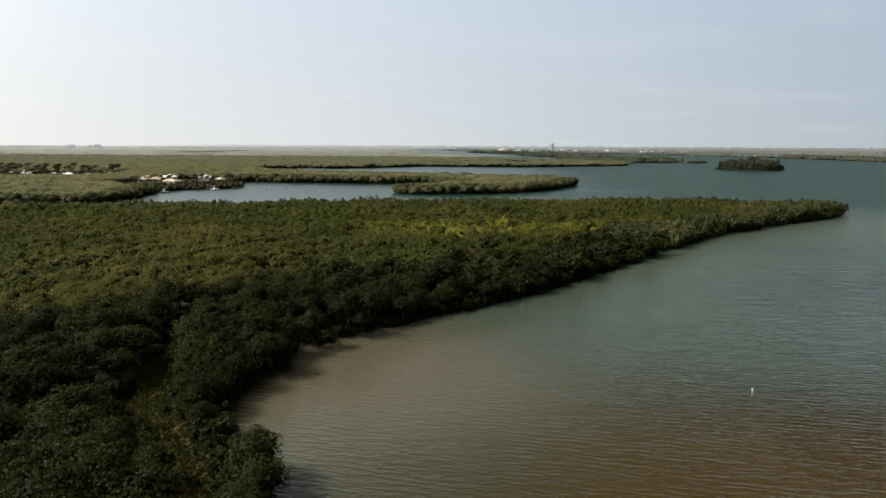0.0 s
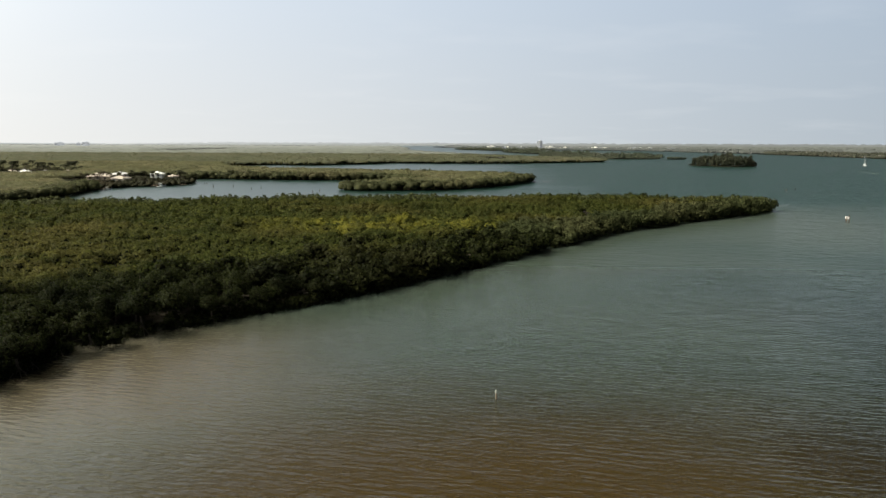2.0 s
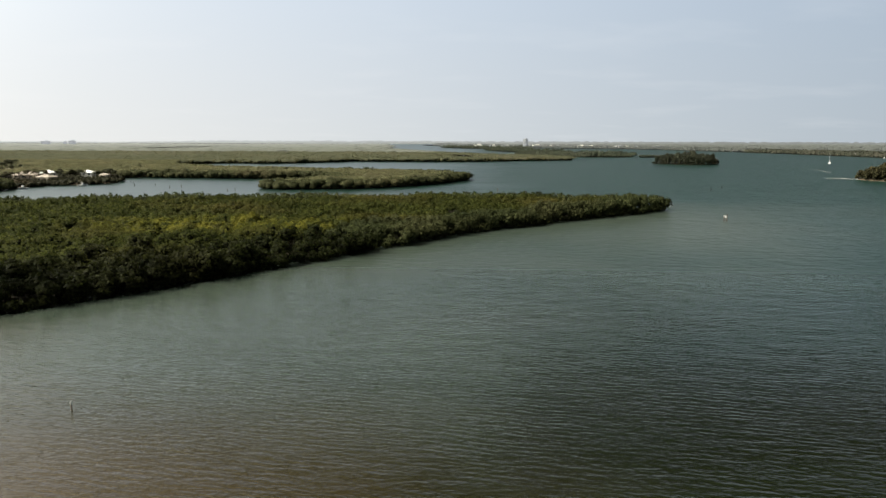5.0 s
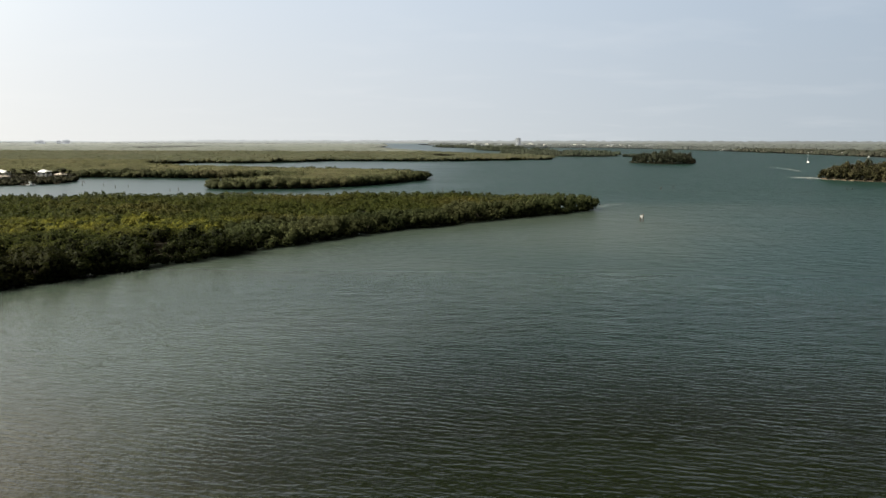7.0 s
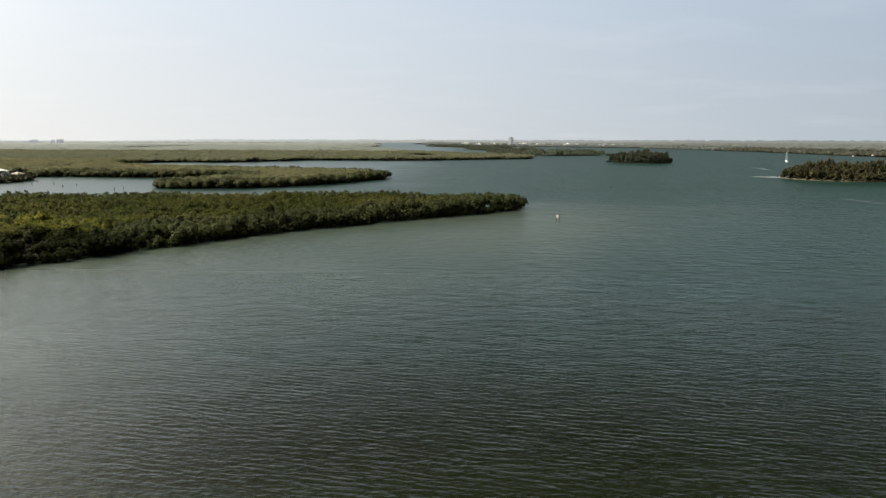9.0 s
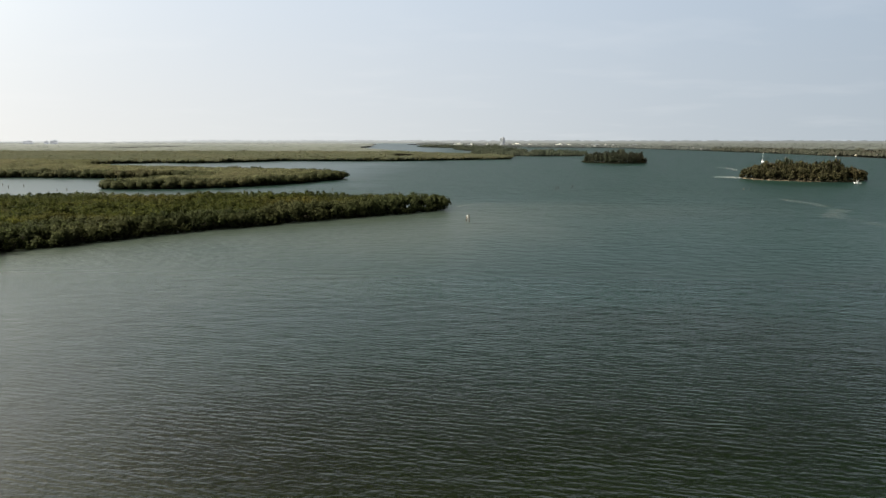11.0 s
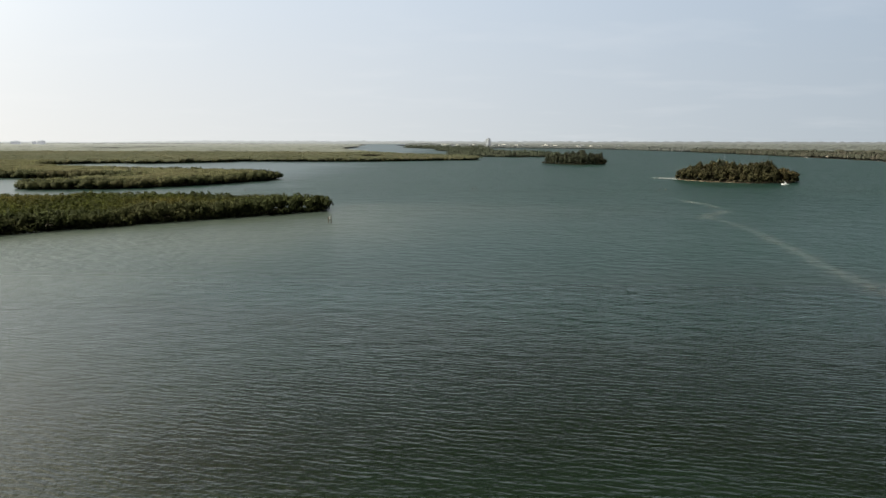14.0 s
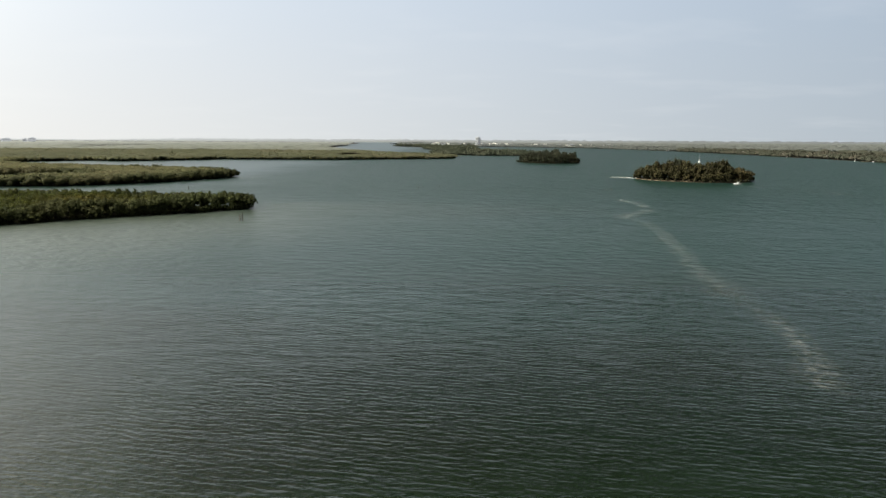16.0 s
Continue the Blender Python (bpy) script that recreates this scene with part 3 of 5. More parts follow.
MAIN = curve_ring([(160, 300), (145, 284), (121, 263), (103, 247), (76, 219), (57, 192), (43, 171), (29, 152), (12, 129), (3, 119), (-11, 106), (-19, 95),
                   (-24, 84), (-25, 75), (-24, 66), (-20, 58), (-15, 50), (-13, 40), (-18, 15), (-40, -60), (-90, -120), (-330, -120), (-420, 60), (-400, 230),
                   (-190, 258), (-120, 268), (-56, 282), (-10, 297), (40, 305), (93, 310), (130, 308), (153, 306)], 3.0, 2.0, 1)
WEST = curve_ring([(-1500, 300), (-500, 300), (-205, 302), (-184, 316), (-178, 343), (-183, 372), (-186, 398), (-172, 420), (-159, 431), (-153, 448), (-163, 468), (-180, 488), (-178, 502), (-145, 504), (-118, 502), (-92, 500),
                   (-63, 498), (-40, 500), (-12, 472), (-25, 440), (-50, 404), (-15, 398), (20, 414), (45, 440), (62, 474), (73, 500), (70, 518), (58, 532), (30, 550), (0, 562), (-70, 580),
                   (-120, 592), (-200, 650), (-240, 720), (-245, 765), (-204, 800), (-159, 795), (-102, 848), (-73, 882), (-7, 884), (70, 890), (135, 930), (190, 965), (212, 985), (195, 1030), (150, 1090),
                   (90, 1150), (40, 1250), (-60, 1480), (-160, 1820), (-260, 2600), (-700, 3600), (-3500, 3600), (-3500, 1400)], 6.0, 3.0, 2)
ISLE_W = curve_ring([(150, 1330), (185, 1215), (235, 1140), (300, 1140), (345, 1180), (325, 1245), (250, 1290), (190, 1390)], 10, 5, 3)
ISLE_V = curve_ring([(95, 1800), (125, 1625), (170, 1540), (255, 1500), (262, 1560), (190, 1650), (150, 1820)], 12, 5, 13)
ISLE_U = curve_ring([(-40, 2240), (30, 2080), (110, 1990), (215, 1985), (222, 2060), (120, 2140), (20, 2300)], 14, 5, 14)
ISLET = curve_ring([(336, 1140), (352, 1134), (370, 1140), (368, 1150), (350, 1154)], 4, 1.5, 4)
ISLE_A = curve_ring([(290, 862), (300, 838), (318, 818), (338, 812), (354, 822), (362, 838), (350, 858), (325, 872)], 4, 1.5, 5)
ISLE_B = curve_ring([(358, 530), (367, 508), (384, 495), (406, 488), (427, 497), (436, 513), (422, 536), (392, 548), (368, 545)], 3, 1.2, 6)
EAST = curve_ring([(360, 2160), (460, 2090), (560, 1990), (650, 1750), (705, 1450), (735, 1200), (748, 1000), (755, 850), (775, 600), (820, 100), (1000, -800), (4800, -800), (4800, 3900), (900, 3900), (360, 3700),
                   (-100, 3400), (-150, 2950), (70, 2520), (200, 2230)], 14, 6, 7)
land("ground_mangrove", MAIN, "dark muddy ground under the mangroves of the peninsula", inset=4.4)
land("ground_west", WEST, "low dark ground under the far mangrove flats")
land("ground_islet_wooded", ISLE_W, "low ground of a long wooded island")
land("ground_islet_middle", ISLE_V, "low ground of a hazy wooded island")
land("ground_islet_far", ISLE_U, "low ground of a far wooded spit")
land("ground_islet_low", ISLET, "low ground of a small mangrove islet")
land("ground_island_round", ISLE_A, "muddy ground of a round wooded island", MUD, 0.6)
land("ground_island_pines", ISLE_B, "pale sandy ground of an island of brown casuarinas", BEACH, 0.7)
land("ground_east", EAST, "low ground of the built-up mainland shore")

# far land that closes the horizon
def far_ridge(name, x0, x1, y, h, seed, material, label):
    n = 400
    xs = np.linspace(x0, x1, n)
    top = [h * min(1, max(0.12, (x + 2500) / 900)) * (0.72 + 0.16 * noise.noise((x / 160, seed, 0)) + 0.34 * noise.noise((x / 30, seed, 4))) for x in xs]
    rows = [np.column_stack([xs, np.full(n, y), np.full(n, -0.5)]), np.column_stack([xs, np.full(n, y + 8), top]), np.column_stack([xs, np.full(n, y + 90), np.full(n, -0.5)])]
    i = np.arange(n - 1)
    q = np.concatenate([np.stack([i + a * n, i + 1 + a * n, i + 1 + (a + 1) * n, i + (a + 1) * n], 1) for a in (0, 1)])
    return tagged(new(name, array_mesh(name, np.concatenate(rows), [q], material, True)), label, "distant land", kind="structure")


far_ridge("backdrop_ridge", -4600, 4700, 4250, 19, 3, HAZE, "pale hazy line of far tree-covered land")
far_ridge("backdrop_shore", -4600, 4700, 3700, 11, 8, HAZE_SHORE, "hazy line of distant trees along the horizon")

def pond(x, y, rx, ry, seed):
    ring = curve_ring([(x + rx * math.cos(a), y + ry * math.sin(a)) for a in np.linspace(0, 6.283, 13)[:-1]], 8, 6, seed)
    tess = geometry.tessellate_polygon([[Vector((*p, 0)) for p in ring]])
    tagged(new("pond", array_mesh("pond", np.column_stack([ring, np.full(len(ring), 0.55)]), [np.array(tess)], POND_WATER)), "shallow pond among the mangrove flats, reflected sky in its pale colour", "pond", kind="structure")


# pale base colour stands in for bright sky mirrored in the ponds
POND_WATER = plain("sky_painted_pond", (0.36, 0.37, 0.35), (0.46, 0.46, 0.43), 0.25, 0.02)
PONDS = ((-712, 1930, 38, 230), (60, 1010, 16, 70))
for k, (x, y, rx, ry) in enumerate(PONDS):
    pond(x, y, rx, ry, k)

# ---- the track through the mangroves ----
TRACK = curve_ring([(-14, 20), (-18, 40), (-21, 49), (-24, 54), (-28, 60), (-34, 66), (-37, 75), (-39, 85), (-41, 93), (-46, 104)], 1.0, 0.0, 1, closed=False)

# ---- mangroves ----
NEAR_KINDS = [crown(20 + i, 5.2, 5.0, 9, 1150, 0.225, knobs=18, soft=0.66, dome=0.34) for i in range(7)]
MID_KINDS = [crown(40 + i, 5.2, 4.6, 5, 170, 0.54, knobs=6, soft=0.62, dome=0.22) for i in range(8)]
LATE_KINDS = [crown(50 + i, 5.2, 4.6, 3, 70, 0.84, knobs=3, soft=0.65, dome=0.16) for i in range(8)]
FAR_KINDS = [blob(60 + i, 6.4, 5.2, 22, 1.2) for i in range(6)]
DIM_KINDS = [blob(80 + i, 25, 6.0, 0, 2) for i in range(5)]


def canopy_top(p):
    """Height of the canopy over the plan."""
    return 6.1 + 0.9 * noise.noise((p[0] / 26, p[1] / 26, 2)) + 0.8 * noise.noise((p[0] / 9, p[1] / 9, 5)) + 2.4 * max(0.0, noise.noise((p[0] / 16, p[1] / 13, 9)) - 0.15)


def trunk_bm(seed, h, r):
    """A leaning stem that forks into limbs and stands on stilt roots."""
    rng = random.Random(seed)
    bm = bmesh.new()
    rod(bm, (0, 0, 0.5), (0.2, 0.1, h * 0.45), r, r * 0.75, 7)
    for i in range(4):
        a = i * 1.57 + rng.uniform(-0.4, 0.4)
        rod(bm, (0.2, 0.1, h * 0.42), (1.3 * math.cos(a), 1.3 * math.sin(a), h * rng.uniform(0.7, 0.85)), r * 0.6, r * 0.22, 5)
    for i in range(6):
        a = i * 1.05 + rng.uniform(-0.3, 0.3)
        rod(bm, (0, 0, rng.uniform(0.7, 1.4)), (1.0 * math.cos(a), 1.0 * math.sin(a), -0.3), r * 0.35, r * 0.25, 5)
    return bm


pts = scatter(MAIN, 3.3, 11, x0=-300, y0=28)
pts = pts[pts[:, 0] > -(0.735 * pts[:, 1] + 12)]
pts = pts[edge_distance(TRACK, pts, closed=False) > np.where((pts[:, 1] > 50) & (pts[:, 1] < 92), np.where(pts[:, 1] > 66, 3.2, 4.3), 2.6)]
gap = np.array([noise.noise((p[0] / 11, p[1] / 11, 20)) for p in pts])
pts = pts[gap > -0.42]
# a tall clump between the track and the beach
pts = np.vstack([pts, [(-30.0, 70.5), (-28.0, 66.5), (-31.5, 75.0), (-27.0, 71.5), (-25.6, 62.0), (-18.2, 53.5), (-16.5, 50.0), (-20.6, 57.0), (-16.5, 46.5)]])
edge = edge_distance(MAIN, pts)
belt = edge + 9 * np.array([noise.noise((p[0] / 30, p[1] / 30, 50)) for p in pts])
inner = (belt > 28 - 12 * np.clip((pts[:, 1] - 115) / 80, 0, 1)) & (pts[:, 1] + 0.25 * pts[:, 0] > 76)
# by the shore and round the track the trees are fewer and broader
thin_out = np.random.default_rng(15).random(len(pts)) < np.where(inner | (pts[:, 1] > 190), 1.0, np.where(pts[:, 1] < 75, 0.85, 0.68))
pts, edge, inner = pts[thin_out], edge[thin_out], inner[thin_out]
top = np.array([canopy_top(p) for p in pts]) + np.where(inner | (pts[:, 1] > 190), 0.0, np.random.default_rng(16).normal(0.0, 0.75, len(pts)))
top = top - 1.2 * np.clip(1 - edge / 4, 0, 1) + 0.9 * np.clip((pts[:, 1] - 225) / 40, 0, 1)
# trees lowered at the track's bend, to leave it open to the camera
by_track = edge_distance(TRACK, pts, closed=False)
top = top - np.where((pts[:, 1] < 72) & (pts[:, 0] < -22), 1.9 * np.clip(1.6 - by_track / 6, 0, 1), 0.0)
near = np.hypot(pts[:, 0] + 10, pts[:, 1] - 20) < 76
tree_order = np.argsort(np.hypot(pts[:, 0] + 12, pts[:, 1] - 40))[:290]
single = np.zeros(len(pts), dtype=bool)
single[tree_order] = True

PROTO = []
for i, (v, t, q, m) in enumerate(NEAR_KINDS):
    PROTO.append([array_mesh("crown", v, [t, q], leaf, normals=m * (1 - ev) + np.array((0, 0, ev)), core=CROWN_SHADE) for leaf, ev in ((LEAF_NEAR, 0.1), (LEAF_INNER, 0.45))])
trunk_mesh = [part("trunk", trunk_bm(i, 6.0, 0.16), BARK) for i in range(3)]
rng = random.Random(5)
for k in np.flatnonzero(single):
    me = PROTO[rng.randrange(len(PROTO))][int(inner[k])]
    tree = new("mangrove_tree")
    s = top[k] / 6.2 * rng.uniform(0.9, 1.12)
    wide_ = 1.0 if inner[k] else rng.uniform(0.98, 1.22)
    tree.matrix_world = pose(pts[k, 0], pts[k, 1], 0.42 if edge[k] > 6 else 0.05, 0, 0, rng.uniform(0, 360)) @ Matrix.Diagonal((s * wide_ * rng.uniform(0.9, 1.1), s * wide_ * rng.uniform(0.9, 1.1), s, 1))
    cr = new("crown", me)
    cr.parent, cr.location = tree, (0, 0, 1.05)
    st = new("trunk", trunk_mesh[rng.randrange(3)].data)
    st.parent = tree
    by = "by the sandy track" if edge_distance(TRACK, pts[k:k + 1], closed=False)[0] < 7 else ("at the water's edge" if edge[k] < 6 else "in the dense stand")
    tagged(tree, "dark green round-crowned mangrove tree " + by, "tree", group="mangrove trees")
for o in trunk_mesh:
    bpy.data.objects.remove(o)
rest = ~single
zlow = np.where(edge < 9, 0.2, top - 5.0)
stretch = np.where(edge < 9, (top - 0.2) / 5.0, 1.0)
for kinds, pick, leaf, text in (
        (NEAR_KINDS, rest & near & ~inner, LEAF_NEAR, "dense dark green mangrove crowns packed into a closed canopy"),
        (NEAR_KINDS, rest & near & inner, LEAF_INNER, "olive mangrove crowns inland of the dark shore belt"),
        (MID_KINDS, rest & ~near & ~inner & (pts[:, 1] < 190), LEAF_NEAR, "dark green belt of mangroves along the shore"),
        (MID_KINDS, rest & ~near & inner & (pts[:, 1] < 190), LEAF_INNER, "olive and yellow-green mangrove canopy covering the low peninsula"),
        (LATE_KINDS, rest & ~near & ~inner & (pts[:, 1] >= 190), LEAF_POINT, "mangroves round the point, leaf colour lightened for haze"),
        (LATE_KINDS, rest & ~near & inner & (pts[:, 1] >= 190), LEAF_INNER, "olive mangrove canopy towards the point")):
    if pick.sum():
        wide = RNG.uniform(0.78, 1.14, pick.sum()) * np.where(inner[pick] | (pts[pick, 1] > 190), 1.0, 1.28)
        # the farthest crowns skip the dark cores, to lighten them as haze does
        tagged(spread("mangrove_canopy", kinds, pts[pick], zlow[pick], wide, leaf, int(pick.sum()), np.where(stretch[pick] == 1.0, np.minimum(0.35 * wide + 0.63, 1.08), stretch[pick]), 0.5 if leaf is LEAF_INNER else 0.2, None if kinds is LATE_KINDS else CROWN_SHADE), text, "mangroves", kind="stuff")
# low boughs that hang over the water's edge
rim = shrink(curve_ring(MAIN[::2], 2.2, 0.9, 31), 1.1)
rim = rim[(rim[:, 1] > 25) & (rim[:, 0] > -(0.74 * rim[:, 1] + 22))]
rim = np.vstack([rim, shrink(curve_ring(MAIN[::2], 2.6, 0.9, 34), 2.9)])
rim = rim[(rim[:, 1] > 25) & (rim[:, 0] > -(0.74 * rim[:, 1] + 22)) & (rim[:, 1] < 300)]
rn = rim[:, 1] < 125
tagged(spread("mangrove_fringe", MID_KINDS, rim[rn], RNG.uniform(-1.5, -0.6, rn.sum()), RNG.uniform(0.6, 0.85, rn.sum()), LEAF_NEAR, 33, core=CROWN_SHADE), "leafy mangrove boughs drooping to the water by the beach", "mangroves", kind="stuff")
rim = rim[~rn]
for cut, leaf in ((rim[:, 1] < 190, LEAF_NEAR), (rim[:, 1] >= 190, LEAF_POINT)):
    tagged(spread("mangrove_fringe", MID_KINDS if leaf is LEAF_NEAR else LATE_KINDS, rim[cut], RNG.uniform(-1.3, -0.3, cut.sum()), RNG.uniform(0.62, 0.9, cut.sum()), leaf, 3, core=CROWN_SHADE), "low mangrove boughs hanging over the waterline", "mangroves", kind="stuff")

wp = scatter(WEST, 4.7, 12, x0=-520, y1=760)
wp = wp[(wp[:, 0] > -(0.735 * wp[:, 1] + 8))]
HOUSE_ZONES = [(-213, 450, 13), (-191, 480, 12)]
for hx, hy, hr in HOUSE_ZONES:
    wp = wp[np.hypot(wp[:, 0] - hx, wp[:, 1] - hy) > hr]
POINT = np.array([(-242, 432), (-205, 388), (-150, 410), (-146, 455), (-176, 496), (-194, 508), (-242, 490)], dtype=float)
wp = wp[~inside(POINT, wp)]
wp = wp[np.hypot((wp[:, 0] + 345) / 70, (wp[:, 1] - 532) / 36) > 1]
wt = np.array([canopy_top(p) for p in wp])
flat_w = np.where(edge_distance(WEST, wp) < 9, 0.95, 0.5) * RNG.uniform(0.92, 1.08, len(wp))
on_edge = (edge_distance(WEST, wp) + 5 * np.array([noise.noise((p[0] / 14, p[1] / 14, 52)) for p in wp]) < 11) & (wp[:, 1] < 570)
for cut, leaf, ev, text in ((~on_edge, LEAF_MID, 0.6, "olive mangrove canopy beyond the narrow channel"), (on_edge, LEAF_EDGE, 0.2, "mangrove belt along the channel's banks, darkened for bank shade")):
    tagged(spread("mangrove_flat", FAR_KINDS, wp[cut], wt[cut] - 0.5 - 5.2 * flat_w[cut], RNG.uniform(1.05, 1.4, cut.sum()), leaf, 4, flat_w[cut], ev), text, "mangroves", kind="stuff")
wr = shrink(curve_ring(WEST[::2], 4.5, 1.0, 32), 1.8)
wr = wr[~inside(POINT, wr)]
wr = wr[(wr[:, 1] < 1050) & (wr[:, 0] > -(0.74 * wr[:, 1] + 30)) & (wr[:, 0] < 230)]
# the nearer fringe takes the shade-darkened bank colour
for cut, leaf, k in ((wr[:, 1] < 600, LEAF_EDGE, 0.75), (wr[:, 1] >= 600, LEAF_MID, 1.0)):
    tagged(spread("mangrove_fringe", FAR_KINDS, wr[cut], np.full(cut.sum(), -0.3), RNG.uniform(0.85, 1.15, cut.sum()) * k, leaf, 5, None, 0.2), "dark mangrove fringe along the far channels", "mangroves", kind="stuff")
nf = scatter(WEST, 9.3, 23, x0=-1000, y0=760, y1=1250)
nf = nf[(nf[:, 0] > -(0.74 * nf[:, 1] + 40)) & (np.hypot((nf[:, 0] - 60) / 20, (nf[:, 1] - 1010) / 74) > 1)]
nf_w = np.where(edge_distance(WEST, nf) < 16, 0.98, 0.5) * RNG.uniform(0.94, 1.06, len(nf))
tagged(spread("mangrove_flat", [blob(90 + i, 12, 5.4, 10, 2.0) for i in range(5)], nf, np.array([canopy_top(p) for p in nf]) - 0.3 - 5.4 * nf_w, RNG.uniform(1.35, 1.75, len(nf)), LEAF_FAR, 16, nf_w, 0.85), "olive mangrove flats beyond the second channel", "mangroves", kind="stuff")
fp = scatter(WEST, 18.5, 13, x0=-2600, y0=1250, y1=2900)
fp = fp[(fp[:, 0] > -(0.74 * fp[:, 1] + 60))]
for x, y, rx, ry in PONDS:
    fp = fp[np.hypot((fp[:, 0] - x) / (rx + 8), (fp[:, 1] - y) / (ry + 8)) > 1]
low_ = np.where(np.hypot((fp[:, 0] + 716) / 62, (fp[:, 1] - 1880) / 300) < 1, 0.35, 1.0)
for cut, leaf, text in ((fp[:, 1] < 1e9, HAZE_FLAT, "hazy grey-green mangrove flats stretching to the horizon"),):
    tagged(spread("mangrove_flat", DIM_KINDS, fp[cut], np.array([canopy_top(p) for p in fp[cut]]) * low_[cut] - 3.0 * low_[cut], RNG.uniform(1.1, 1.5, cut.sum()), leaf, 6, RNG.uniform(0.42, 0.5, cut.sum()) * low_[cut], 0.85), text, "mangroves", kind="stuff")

# ---- wooded islands ----
PINE_KINDS, PINE_BROWN = [], []
for i in range(5):
    r_ = np.random.default_rng(100 + i)
    # a clump of upright feathery plumes round one stem, of uneven height
    lob = [(0, 0, 3.2, 2.0, 2.0, 2.6), (0.2, -0.1, 6.6, 1.7, 1.7, 2.6), (0, 0.1, 8.8, 1.3, 1.3, 1.6)]
    for k in range(9):
        az_, q, z = k * 2.399 + r_.uniform(-0.4, 0.4), r_.uniform(0.9, 2.0), r_.uniform(2.4, 8.8)
        w_ = r_.uniform(0.75, 1.15) * (1.15 - 0.03 * z)
        lob.append((q * math.cos(az_), q * math.sin(az_), z, w_, w_, r_.uniform(1.5, 2.3)))
    V_, T_, n_ = [], [], 0
    for l in lob:
        V_.append(BALL0[0] * np.array(l[3:6]) * (0.6 + 0.2 * r_.random((len(BALL0[0]), 1))) + np.array(l[:3]))
        T_.append(BALL0[1] + n_)
        n_ += len(BALL0[0])
    lv, lf, ln = leaf_cloud(r_, lob, 300, 0.74, droop=1.2, soft=0.75)
    for kinds, leaf in ((PINE_KINDS, LEAF_PINE), (PINE_BROWN, LEAF_PINE_B)):
        kinds.append(array_mesh("crown", np.concatenate(V_ + [lv]), [np.concatenate(T_), lf + n_], leaf, core=CROWN_SHADE, normals=np.concatenate([np.tile(BALL0[0], (len(lob), 1)), ln])))
bm = bmesh.new()
rod(bm, (0, 0, -0.3), (0.1, 0.05, 6), 0.24, 0.16, 7)
rod(bm, (0.1, 0.05, 6), (0, 0, 11.5), 0.16, 0.05, 6)
for i in range(6):
    rod(bm, (0.05, 0, 2.5 + i * 1.2), (1.5 * math.cos(i * 2.4), 1.5 * math.sin(i * 2.4), 3.4 + i * 1.2), 0.07, 0.02, 5)
pine_stem = part("trunk", bm, BARK)
PINE_STEM = pine_stem.data
bpy.data.objects.remove(pine_stem)


def pine(x, y, z, s, w, label, group, kinds=PINE_KINDS):
    t = new("casuarina_tree")
    t.matrix_world = pose(x, y, z, 0, 0, rng.uniform(0, 360)) @ Matrix.Diagonal((w, w, s, 1))
    new("crown", kinds[rng.randrange(5)]).parent = t
    new("trunk", PINE_STEM).parent = t
    return tagged(t, label, "tree", group=group)


for ring, step, hgt, kinds, grp, lab in ((ISLE_A, 5.0, 1.16, PINE_KINDS, "trees on the round island", "grey-green feathery casuarina on the round island"),
                                  (ISLE_B, 4.4, 1.06, PINE_BROWN, "trees on the casuarina island", "brownish feathery casuarina on the sandy island")):
    pp = scatter(ring, step, 17)
    ed = edge_distance(ring, pp)
    for p, e in zip(pp[ed > 2.0], ed[ed > 2.0]):
        pine(p[0], p[1], 0.6, hgt * rng.uniform(0.78, 1.08) * (0.42 + 0.58 * min(1, e / 15)) * (1.1 + 0.35 * noise.noise((p[0] / 11, p[1] / 11, 8))), rng.uniform(0.8, 1.15), lab, grp, kinds)
for x, y, s in ((384, 518, 1.45), (381, 524, 1.3), (388, 523, 1.35), (356, 838, 1.25), (351, 842, 1.15), (347, 848, 1.2), (352, 832, 1.1)):
    pine(x, y, 0.6, s, 1.1, "tall dark casuarina standing above the others", "tall casuarinas")
for ring in (ISLE_A, ISLE_B):
    rr = curve_ring(ring[::2], 3.2, 1.0, 44)
    ctr = ring.mean(0)
    rr = ctr + (rr - ctr) * 0.965
    tagged(spread("shore_scrub", FAR_KINDS, rr, np.full(len(rr), 0.2), RNG.uniform(0.25, 0.5, len(rr)), LEAF_SHRUB, 8), "dark low scrub round the island's shore", "bushes", kind="stuff")
ISLE_KINDS = [crown(70 + i, 8.0, 5.6, 3, 30, 1.5, knobs=4, soft=0.7) for i in range(6)]
for ring, step, tall, seed_, text in ((ISLE_W, 7.5, 1.75, 18, "uneven grey-green woods on a long far island"), (ISLE_V, 10.0, 1.45, 28, "hazy woods on a low island in the bay"), (ISLE_U, 13.0, 1.7, 38, "pale hazy woods on a far spit")):
    ip = scatter(ring, step, seed_)
    ih = tall * np.array([0.72 + 0.75 * noise.noise((p[0] / 24, p[1] / 40, 3)) + 0.3 * noise.noise((p[0] / 8, p[1] / 8, 6)) for p in ip])
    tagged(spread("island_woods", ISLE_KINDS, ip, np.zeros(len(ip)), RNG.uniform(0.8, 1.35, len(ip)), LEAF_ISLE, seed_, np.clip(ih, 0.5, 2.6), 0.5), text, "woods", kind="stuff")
ip = scatter(ISLET, 5, 19)
tagged(spread("islet_mangroves", FAR_KINDS, ip, np.zeros(len(ip)), RNG.uniform(0.6, 0.9, len(ip)), LEAF_ISLE, 10), "small low mangrove islet", "mangroves", kind="stuff")

